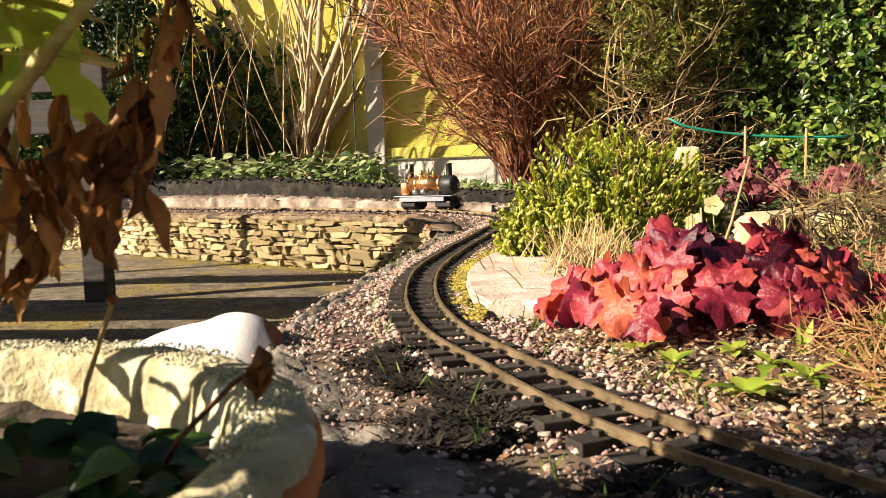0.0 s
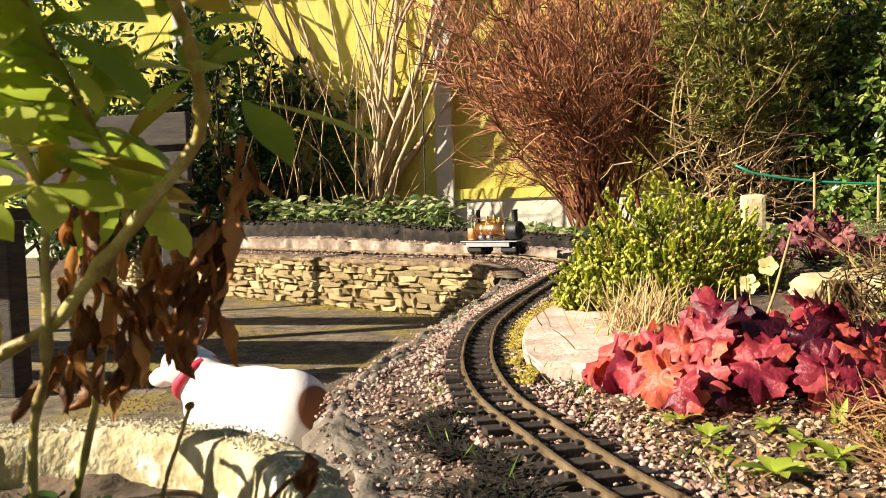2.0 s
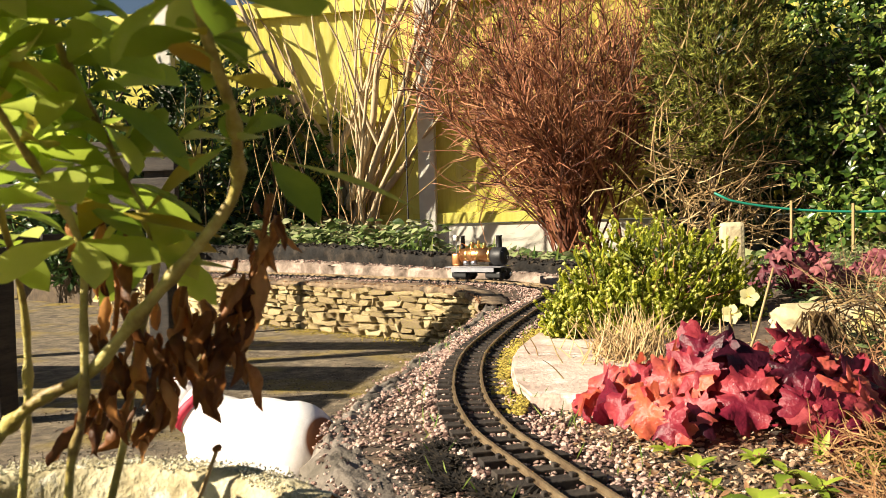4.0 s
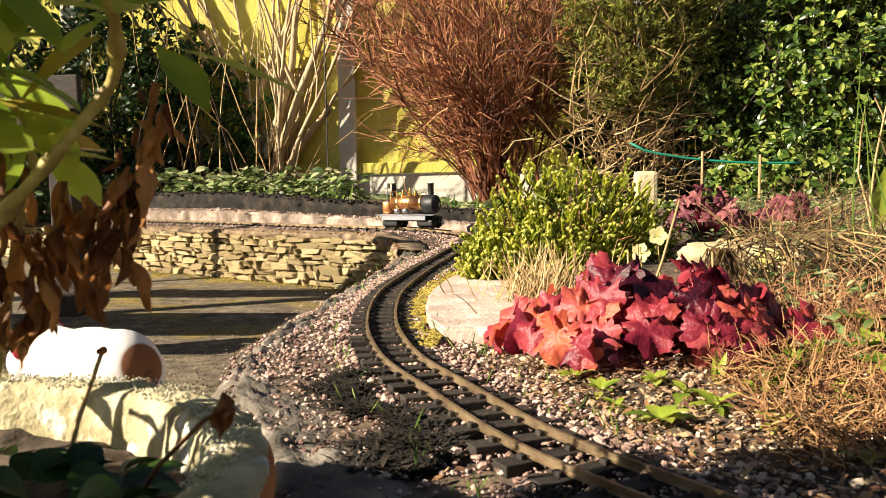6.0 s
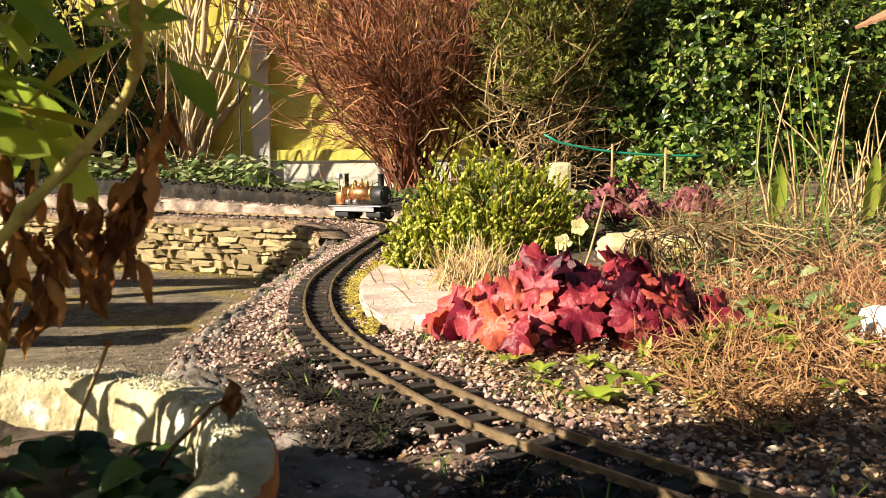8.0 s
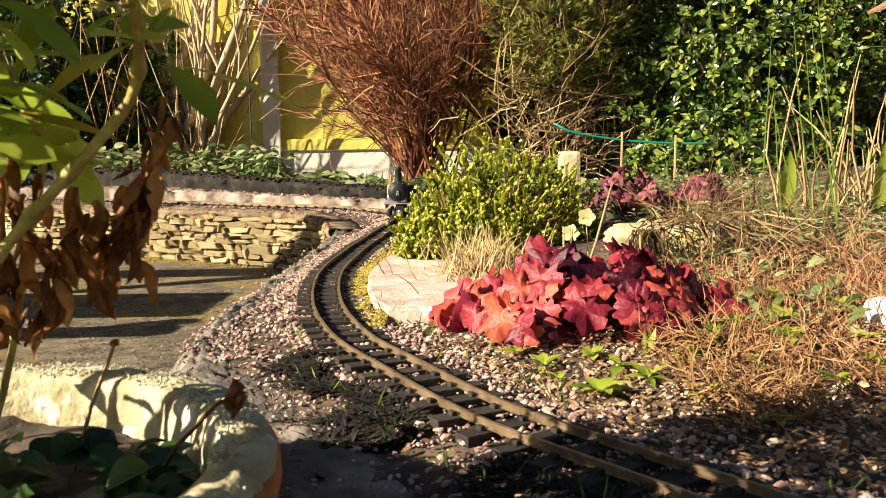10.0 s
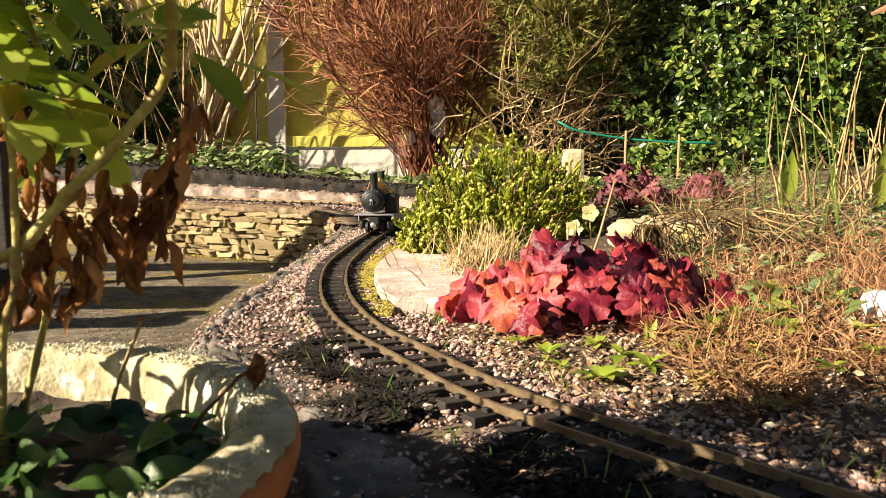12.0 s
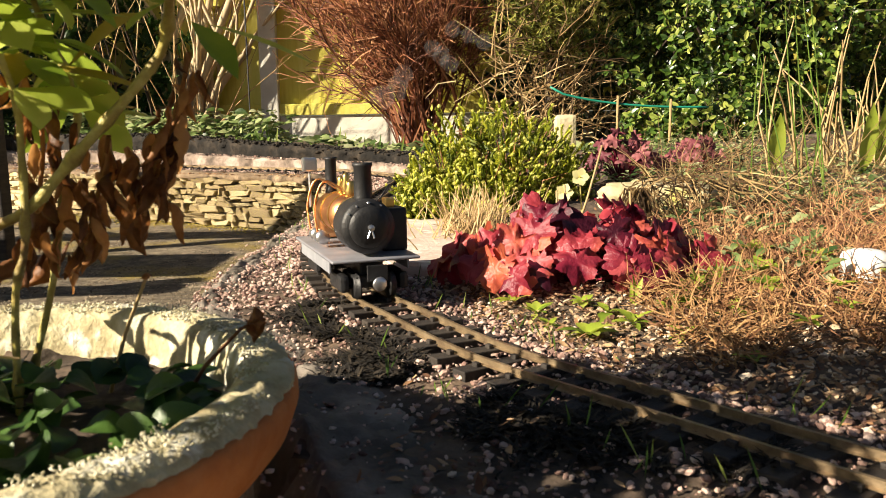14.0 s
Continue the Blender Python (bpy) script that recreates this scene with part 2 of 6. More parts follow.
# ---- mesh building ----
class Build:
    """Vertices and faces of one mesh in the making."""

    def __init__(self):
        self.v, self.f = [], []

    def add(self, verts, faces):
        k = len(self.v)
        self.v.extend(tuple(p) for p in verts)
        self.f.extend(tuple(i + k for i in f) for f in faces)

    def box(self, size, m, bevel=0.0):
        x, y, z = (s / 2 for s in size)
        if not bevel:
            c = [(-x, -y, -z), (x, -y, -z), (x, y, -z), (-x, y, -z), (-x, -y, z), (x, -y, z), (x, y, z), (-x, y, z)]
            self.add([m @ Vector(p) for p in c], [(3, 2, 1, 0), (4, 5, 6, 7), (0, 1, 5, 4), (1, 2, 6, 5), (2, 3, 7, 6), (3, 0, 4, 7)])
            return
        bm = bmesh.new()
        bmesh.ops.create_cube(bm, size=1, matrix=Matrix.Diagonal((*size, 1)))
        bmesh.ops.bevel(bm, geom=bm.edges[:], offset=bevel, segments=2, affect="EDGES", profile=0.6)
        bm.verts.index_update()
        self.add([m @ p.co for p in bm.verts], [[q.index for q in f.verts] for f in bm.faces])
        bm.free()

    def tube(self, points, radii, n=6, cap=True):
        pts = [Vector(p) for p in points]
        k0 = len(self.v)
        side = None
        for i, p in enumerate(pts):
            d = (pts[min(i + 1, len(pts) - 1)] - pts[max(i - 1, 0)]).normalized()
            if side is None:
                side = d.orthogonal().normalized()
            side = (side - d * side.dot(d)).normalized()
            up = d.cross(side)
            r = radii[i] if hasattr(radii, "__len__") else radii
            for j in range(n):
                a = 2 * math.pi * j / n
                self.v.append(tuple(p + (side * math.cos(a) + up * math.sin(a)) * r))
        for i in range(len(pts) - 1):
            for j in range(n):
                a, b = k0 + i * n + j, k0 + i * n + (j + 1) % n
                self.f.append((a, b, b + n, a + n))
        if cap:
            self.f.append(tuple(k0 + j for j in reversed(range(n))))
            self.f.append(tuple(k0 + (len(pts) - 1) * n + j for j in range(n)))

    def lathe(self, profile, m, n=24):
        """profile: (radius, height) pairs turned about the z axis of m."""
        k0 = len(self.v)
        for r, z in profile:
            for j in range(n):
                a = 2 * math.pi * j / n
                self.v.append(tuple(m @ Vector((r * math.cos(a), r * math.sin(a), z))))
        for i in range(len(profile) - 1):
            for j in range(n):
                a, b = k0 + i * n + j, k0 + i * n + (j + 1) % n
                self.f.append((a, b, b + n, a + n))
        self.f.append(tuple(k0 + j for j in reversed(range(n))))
        self.f.append(tuple(k0 + (len(profile) - 1) * n + j for j in range(n)))

    def leaf(self, base, along, up, length, width, curl=0.2, fold=0.15, shape=(0.0, 0.75, 1.0, 0.7, 0.0)):
        """A folded, drooping blade with a midrib."""
        along = Vector(along).normalized()
        side = along.cross(Vector(up))
        if side.length < 1e-4:
            side = along.orthogonal()
        side.normalize()
        nrm = side.cross(along)
        n = len(shape)
        rows = []
        for i, w in enumerate(shape):
            u = i / (n - 1)
            c = Vector(base) + along * (length * u) - nrm * (curl * length * u * u)
            h = width * 0.5 * w
            rows.append((c - side * h + nrm * fold * h, c, c + side * h + nrm * fold * h))
        vs, fs = [rows[0][1]], []
        for r in rows[1:-1]:
            vs.extend(r)
        vs.append(rows[-1][1])
        fs += [(0, 2, 1), (0, 3, 2)]
        for i in range(n - 3):
            a = 1 + 3 * i
            fs += [(a, a + 1, a + 4, a + 3), (a + 1, a + 2, a + 5, a + 4)]
        a = 1 + 3 * (n - 3)
        e = len(vs) - 1
        fs += [(a, a + 1, e), (a + 1, a + 2, e)]
        self.add(vs, fs)

    def disc_leaf(self, c, nrm, along, r, lobes=5, depth=0.3, ruffle=0.12, seed=0):
        """A lobed, ruffled round leaf."""
        nrm = Vector(nrm).normalized()
        ax = (Vector(along) - nrm * Vector(along).dot(nrm)).normalized()
        ay = nrm.cross(ax)
        rnd = random.Random(seed)
        n = lobes * 6
        ph = rnd.uniform(0, 6)
        ring1, ring2 = [], []
        for j in range(n):
            a = -math.pi + 2 * math.pi * (j + 0.5) / n
            k = 1 - depth * (0.5 - 0.5 * math.cos(a * lobes)) ** 1.6 - 0.08 * (j % 2)
            if abs(a) > math.pi * 0.88:
                k *= 0.35
            w = ruffle * r * (0.75 * math.sin(a * 3 + ph) + 0.3 * math.sin(a * lobes + 2 * ph)) + rnd.uniform(-0.06, 0.06) * r
            d = ax * math.cos(a) + ay * math.sin(a)
            ring1.append(Vector(c) + d * r * (0.42 + 0.06 * math.sin(a * 3 + ph)) + nrm * (0.1 * r + 0.06 * r * math.sin(a * 2 + ph)))
            ring2.append(Vector(c) + d * r * k * rnd.uniform(0.94, 1.06) + nrm * (w - 0.1 * r))
        vs = [Vector(c)] + ring1 + ring2
        fs = []
        for j in range(n):
            b = (j + 1) % n
            fs += [(0, 1 + j, 1 + b), (1 + j, 1 + n + j, 1 + n + b, 1 + b)]
        self.add(vs, fs)

    def crinkle(self, base, along, length, width, rnd):
        """A withered leaf: a strip rolled along its length, twisted and crumpled."""
        along = Vector(along).normalized()
        side = along.orthogonal().normalized()
        side = Matrix.Rotation(rnd.uniform(0, 6.28), 3, along) @ side
        n, m = 12, 6
        twist, roll, bow = rnd.uniform(-2.2, 2.2), rnd.uniform(3.0, 5.6), rnd.uniform(-0.5, 0.5)
        seed = rnd.uniform(0, 50)
        vs, fs = [], []
        for i in range(n):
            u = i / (n - 1)
            w = width * (math.sin(math.pi * min(1, 0.08 + u * 0.95)) ** 0.7) * 0.5
            s = Matrix.Rotation(twist * u, 3, along) @ side
            k = s.cross(along)
            c = Vector(base) + along * length * u + k * (bow * length * u * u)
            for j in range(m):
                a = roll * (j / (m - 1) - 0.5)
                p = c + s * (math.sin(a) * w * 1.4) + k * (w * (1 - math.cos(a)) * 1.4)
                q = noise.noise(p * 130 + Vector((seed, 0, 0)))
                vs.append(p + k * q * width * 0.55 + s * noise.noise(p * 150 + Vector((0, seed, 0))) * width * 0.4)
        for i in range(n - 1):
            for j in range(m - 1):
                a = i * m + j
                fs.append((a, a + 1, a + m + 1, a + m))
        self.add(vs, fs)

    def stone(self, c, size, rnd, squash=0.65):
        self_r = [rnd.uniform(0.75, 1.15) for _ in ICO_V]
        q = Euler((rnd.uniform(-0.6, 0.6), rnd.uniform(-0.6, 0.6), rnd.uniform(0, 6.3))).to_matrix()
        sx, sy, sz = size * rnd.uniform(0.8, 1.3), size * rnd.uniform(0.7, 1.1), size * squash * rnd.uniform(0.7, 1.1)
        self.add([Vector(c) + q @ Vector((v[0] * sx * k, v[1] * sy * k, v[2] * sz * k)) for v, k in zip(ICO_V, self_r)], ICO_F)


_g = (1 + 5 ** 0.5) / 2
ICO_V = [Vector(p).normalized() * 0.5 for p in ((-1, _g, 0), (1, _g, 0), (-1, -_g, 0), (1, -_g, 0), (0, -1, _g), (0, 1, _g), (0, -1, -_g), (0, 1, -_g), (_g, 0, -1), (_g, 0, 1), (-_g, 0, -1), (-_g, 0, 1))]
ICO_F = [(0, 11, 5), (0, 5, 1), (0, 1, 7), (0, 7, 10), (0, 10, 11), (1, 5, 9), (5, 11, 4), (11, 10, 2), (10, 7, 6), (7, 1, 8), (3, 9, 4), (3, 4, 2), (3, 2, 6), (3, 6, 8), (3, 8, 9), (4, 9, 5), (2, 4, 11), (6, 2, 10), (8, 6, 7), (9, 8, 1)]


def meshed(name, b, material, smooth=False):
    me = bpy.data.meshes.new(name)
    me.from_pydata([tuple(p) for p in b.v], [], b.f)
    me.materials.append(material)
    if smooth:
        me.polygons.foreach_set("use_smooth", [True] * len(me.polygons))
    me.update()
    return me


def part(name, b, material, parent=None, label="", smooth=False):
    ob = new(name, meshed(name, b, material, smooth))
    if parent is not None:
        ob.parent = parent
    return tagged(ob, label)


def thing(name, label, category, at=(0, 0, 0), group="", kind=""):
    ob = new(name)
    ob.location = at
    ob.empty_display_size = 0.05
    return tagged(ob, label, category, group, kind)


def stuff(name, b, material, label, category, smooth=False):
    return tagged(part(name, b, material, None, "", smooth), label, category, "", "stuff")


def lerp_path(points, s):
    """The place and heading at the length s along a smooth polyline."""
    acc = 0.0
    for a, b in zip(points, points[1:]):
        d = (b - a).length
        if acc + d >= s or b is points[-1]:
            u = (s - acc) / d
            return a + (b - a) * u, (b - a).normalized()
        acc += d


def smooth_line(ctrl, step=0.02):
    """A Catmull-Rom curve through the control points, resampled evenly."""
    c = [Vector(p) for p in ctrl]
    c = [c[0] * 2 - c[1]] + c + [c[-1] * 2 - c[-2]]
    raw = []
    for i in range(1, len(c) - 2):
        for k in range(24):
            t = k / 24
            p0, p1, p2, p3 = c[i - 1 : i + 3]
            raw.append(0.5 * (2 * p1 + (p2 - p0) * t + (2 * p0 - 5 * p1 + 4 * p2 - p3) * t * t + (3 * p1 - p0 - 3 * p2 + p3) * t ** 3))
    raw.append(c[-2])
    out, need = [raw[0]], step
    for a, b in zip(raw, raw[1:]):
        d = (b - a).length
        while need <= d:
            out.append(a + (b - a) * (need / d))
            need += step
        need -= d
    return out


# ---- ground ----
TRACK = smooth_line([(0.62, 0.02, 0), (0.44, 0.25, 0), (0.265, 0.465, 0), (0.15, 0.605, 0), (0.05, 0.735, 0), (-0.035, 0.9, 0), (-0.115, 1.075, 0),
                     (-0.18, 1.335, 0), (-0.217, 1.67, 0), (-0.21, 2.05, 0), (-0.19, 2.3, 0.003), (-0.16, 2.55, 0.012), (-0.125, 2.78, 0.022), (-0.13, 2.95, 0.03),
                     (-0.2, 3.06, 0.036), (-0.3, 3.12, 0.043), (-0.42, 3.17, 0.05), (-0.8, 3.35, 0.055), (-1.4, 3.75, 0.06), (-2.2, 4.3, 0.06), (-3.2, 4.9, 0.06)])
PATIO_Z = -0.16
# the retaining line of the raised bed, from near to far
EDGE = [(0.12, -0.6), (0.02, 0.1), (-0.08, 0.5), (-0.2, 0.8), (-0.3, 1.0), (-0.335, 1.2), (-0.335, 1.5), (-0.33, 1.8), (-0.32, 2.3), (-0.33, 2.65), (-0.37, 2.82), (-0.46, 2.93), (-0.73, 3.13), (-1.157, 3.42), (-1.8, 3.85), (-2.9, 4.6), (-4.2, 5.4)]


def edge_side(x, y):
    """Positive on the raised bed, negative over the patio; metres from the retaining line."""
    best, sign = 9.0, 1.0
    for (ax, ay), (bx, by) in zip(EDGE, EDGE[1:]):
        dx, dy = bx - ax, by - ay
        u = max(0, min(1, ((x - ax) * dx + (y - ay) * dy) / (dx * dx + dy * dy)))
        d = math.hypot(x - ax - u * dx, y - ay - u * dy)
        if d < best:
            best, sign = d, 1.0 if dx * (y - ay) - dy * (x - ax) < 0 else -1.0
    return best * sign


def track_near(x, y):
    return min(((p.x - x) ** 2 + (p.y - y) ** 2, p.z) for p in TRACK[::2])


def track_gap(x, y):
    return track_near(x, y)[0] ** 0.5


def apron(y):
    """How far the mortar apron reaches in from the retaining line."""
    return 0.045 + 0.075 * max(0.0, min(1.0, (1.1 - y) / 0.6))


def wall_top(x):
    return max(0.0, min(0.042, (-0.3 - x) * 0.25))


def kerb_y(x):
    return 3.3 - (0.5 if x < 0 else 0.2) * x


def kerb_top(x):
    return 0.095 + 0.075 * max(0.0, min(1.4, -x))


def gz(x, y):
    """The height of the raised bed."""
    d, tz = track_near(x, y)
    d **= 0.5
    rise = max(0.0, d - 0.1)
    z = tz - 0.006 - 0.008 * min(1.0, max(0.0, d - 0.06) / 0.05)
    if x > -0.12:
        z += min(0.2, 0.075 * rise + 0.02 * max(0, y - 1.2) * min(1, rise * 3))
    z += 0.012 * (noise.noise((x * 4, y * 4, 0)) ) * min(1, rise * 4) + 0.004 * noise.noise((x * 19, y * 19, 3))
    back = y - kerb_y(x) - 0.12
    if back > 0:
        z += min(1, back * 8) * (kerb_top(x) * 0.9 - max(0.0, z))
    return z


def ground():
    b = Build()
    xs = [-40, -9, -6, -4.6] + [-4.2 + 0.06 * i for i in range(66)] + [-0.24 + 0.028 * i for i in range(60)] + [1.45 + 0.1 * i for i in range(18)] + [3.5, 5, 9, 30, 150]
    ys = [-3, -1.2] + [-0.6 + 0.03 * i for i in range(110)] + [2.72 + 0.06 * i for i in range(65)] + [6.7, 7.2, 8, 10, 14, 30, 150]
    idx = {}
    for i, x in enumerate(xs):
        for j, y in enumerate(ys):
            if y > 1.2 or x > -0.9:
                e = edge_side(x, y)
            else:
                e = -1
            if e > -0.02:
                idx[i, j] = len(b.v)
                b.v.append((x, y, gz(x, y)))
    for i in range(len(xs) - 1):
        for j in range(len(ys) - 1):
            q = [(i, j), (i + 1, j), (i + 1, j + 1), (i, j + 1)]
            if all(k in idx for k in q):
                b.f.append(tuple(idx[k] for k in q))
    ob = part("ground", b, M_SOIL, None, "", True)
    tagged(ob, "dark crumbly garden soil of the raised bed", "ground", "", "structure")
    p = Build()
    n = 60
    for i in range(n + 1):
        for j in range(n + 1):
            x, y = -9 + 9.4 * i / n, -6 + 13 * j / n
            x = x * 20 if i in (0, n) else x
            y = y * 30 if j in (0, n) else y
            p.v.append((x, y, PATIO_Z + 0.004 * noise.noise((x * 3, y * 3, 1))))
    for i in range(n):
        for j in range(n):
            a = i * (n + 1) + j
            p.f.append((a, a + n + 1, a + n + 2, a + 1))
    tagged(part("pavement", p, M_PATIO, None, "", True), "worn tarmac patio with yellow moss film", "patio", "", "structure")


def track():
    root = thing("railway_track", "narrow gauge garden railway track on gravel ballast", "model railway track")
    for k, off in (("rail", -0.0225), ("rail", 0.0225)):
        b = Build()
        prof = [(-0.0017, 0.0), (-0.0017, -0.0025), (-0.0007, -0.003), (-0.0007, -0.0078), (-0.0032, -0.0092), (0.0032, -0.0092), (0.0007, -0.0078), (0.0007, -0.003), (0.0017, -0.0025), (0.0017, 0.0)]
        n = len(prof)
        for i, p in enumerate(TRACK):
            d = (TRACK[min(i + 1, len(TRACK) - 1)] - TRACK[max(i - 1, 0)]).normalized()
            s = Vector((d.y, -d.x, 0))
            for u, w in prof:
                b.v.append(tuple(p + s * (off + u) + Vector((0, 0, 0.0098 + 0.76 * w))))
        for i in range(len(TRACK) - 1):
            for j in range(n):
                a, c = i * n + j, i * n + (j + 1) % n
                b.f.append((a, a + n, c + n, c))
        part("rail", b, M_RAIL, root, "weathered brass-brown rail")
    proto = Build()
    proto.box((0.098, 0.02, 0.012), pose(0, 0, -0.0035), 0.0012)
    chair = Build()
    for x in (-0.0285, -0.0165, 0.0165, 0.0285):
        chair.box((0.0055, 0.008, 0.005), pose(x, 0, 0.0042), 0.0012)
    proto2 = Build()
    proto2.v, proto2.f = list(proto.v), list(proto.f)
    proto2.add(chair.v, chair.f)
    me = meshed("sleeper", proto2, M_SLEEPER)
    rnd = random.Random(4)
    total = (len(TRACK) - 1) * 0.02
    s = 0.0
    while s < total:
        p, d = lerp_path(TRACK, s)
        ob = new("sleeper", me)
        ob.parent = root
        ob.matrix_basis = Matrix.Translation(p + Vector((rnd.uniform(-.001, .001), 0, rnd.uniform(-.0012, .0012)))) @ pose(0, 0, 0, rnd.uniform(-2, 2), rnd.uniform(-1.2, 1.2), math.degrees(math.atan2(d.y, d.x)) - 90 + rnd.uniform(-2, 2))
        s += 0.0425
    return root


def ballast():
    rnd = random.Random(7)
    b = Build()
    for i in range(34000):
        s = rnd.uniform(0.1, 3.6) if i % 5 else rnd.uniform(3.6, 6.0)
        p, d = lerp_path(TRACK, s)
        w = rnd.gauss(0, 0.055)
        if s < 1.2:
            w = rnd.uniform(-0.3, 0.13)
            if w < -0.09 and rnd.random() < 0.3:
                continue
        x, y = p.x + d.y * w, p.y - d.x * w
        if edge_side(x, y) < apron(y) * rnd.uniform(0.75, 1.25) - 0.02 and rnd.random() < 0.6:
            continue
        size = rnd.choice((0.003, 0.004, 0.0055, 0.008)) * rnd.uniform(0.85, 1.2)
        inside = abs(w) < 0.05
        if w < -0.08 and s < 1.2:
            size *= 0.65
        b.stone((x, y, gz(x, y) + (0.0035 if inside else 0.002 + size * 0.25)), size * (0.85 if inside else 1.1), rnd)
    stuff("track_ballast", b, M_BALLAST, "pinkish crushed gravel ballast round the sleepers", "gravel")
    c = Build()
    for i in range(21000):
        x, y = rnd.uniform(-0.05, 0.95), rnd.uniform(0.2, 1.3)
        d = track_gap(x, y)
        if d < 0.09 or x < TRACK[0].x - 0.75 * y or edge_side(x, y) < 0.05:
            continue
        size = rnd.choice((0.003, 0.0045, 0.006, 0.006, 0.009)) * rnd.uniform(0.8, 1.25)
        c.stone((x, y, gz(x, y) + size * 0.2), size, rnd, 0.5)
    stuff("shingle", c, M_SHINGLE, "tan shingle scattered over the flower bed", "gravel")
    f = Build()
    for i in range(9000):
        x, y = (rnd.uniform(-0.05, 1.5), rnd.uniform(0.35, 2.4)) if i % 2 else (rnd.uniform(0.05, 0.8), rnd.uniform(0.55, 1.2))
        if track_gap(x, y) < 0.08:
            continue
        a = rnd.uniform(0, 6.3)
        f.leaf((x, y, gz(x, y) + rnd.uniform(0.004, 0.012)), (math.cos(a), math.sin(a), rnd.uniform(-.3, .5)), (rnd.uniform(-.5, .5), rnd.uniform(-.5, .5), 1), rnd.uniform(0.005, 0.015), rnd.uniform(0.002, 0.006), rnd.uniform(-.4, .5))
    stuff("leaf_litter", f, M_LITTER, "brown dead leaves and bark chips on the soil", "leaf litter")


def patio_grit():
    """Loose grit on the tarmac before the wall."""
    rnd = random.Random(77)
    b = Build()
    for i in range(30000):
        x, y = rnd.uniform(-1.5, 0.0), 0.9 + 2.2 * rnd.random() ** 1.5
        if edge_side(x, y) > -0.02 or noise.noise((x * 4, y * 4, 3)) < -0.25:
            continue
        size = rnd.choice((0.002, 0.003, 0.004, 0.005)) * rnd.uniform(0.8, 1.3)
        b.stone((x, y, PATIO_Z + size * 0.2), size, rnd, 0.5)
    stuff("grit", b, M_GRIT, "loose tan grit and crumbs on the tarmac patio", "grit")


def slab():
    outline = [(-0.074, 1.235), (-0.108, 1.34), (-0.126, 1.47), (-0.136, 1.6), (-0.136, 1.71), (-0.126, 1.83), (-0.108, 1.98), (-0.07, 2.2), (0.05, 2.3), (0.2, 2.1), (0.17, 1.7), (0.12, 1.45), (0.12, 1.26), (0.06, 1.22)]
    bm = bmesh.new()
    vs = [bm.verts.new((x, y, -0.03)) for x, y in outline]
    face = bm.faces.new(vs)
    ext = bmesh.ops.extrude_face_region(bm, geom=[face])
    bmesh.ops.translate(bm, vec=(0, 0, 0.04), verts=[e for e in ext["geom"] if isinstance(e, bmesh.types.BMVert)])
    bmesh.ops.recalc_face_normals(bm, faces=bm.faces[:])
    bmesh.ops.bevel(bm, geom=[e for e in bm.edges if all(v.co.z > 0 for v in e.verts)], offset=0.004, segments=2, affect="EDGES")
    me = bpy.data.meshes.new("paving_slab")
    bm.to_mesh(me)
    bm.free()
    me.materials.append(M_SLAB)
    tagged(new("paving_slab", me), "curved pinkish paving slab set level beside the track", "paving slab")
    rnd = random.Random(3)
    b = Build()
    for i in range(3000):
        y = rnd.uniform(1.15, 2.2)
        xx = min(outline[:8], key=lambda o: abs(o[1] - y))[0]
        x = xx - abs(rnd.gauss(0, 0.016)) - 0.002
        b.stone((x, y, -0.001), rnd.uniform(0.003, 0.009), rnd, 0.7)
    stuff("moss", b, M_MOSS, "yellow-green moss cushions along the slab's edge", "moss")


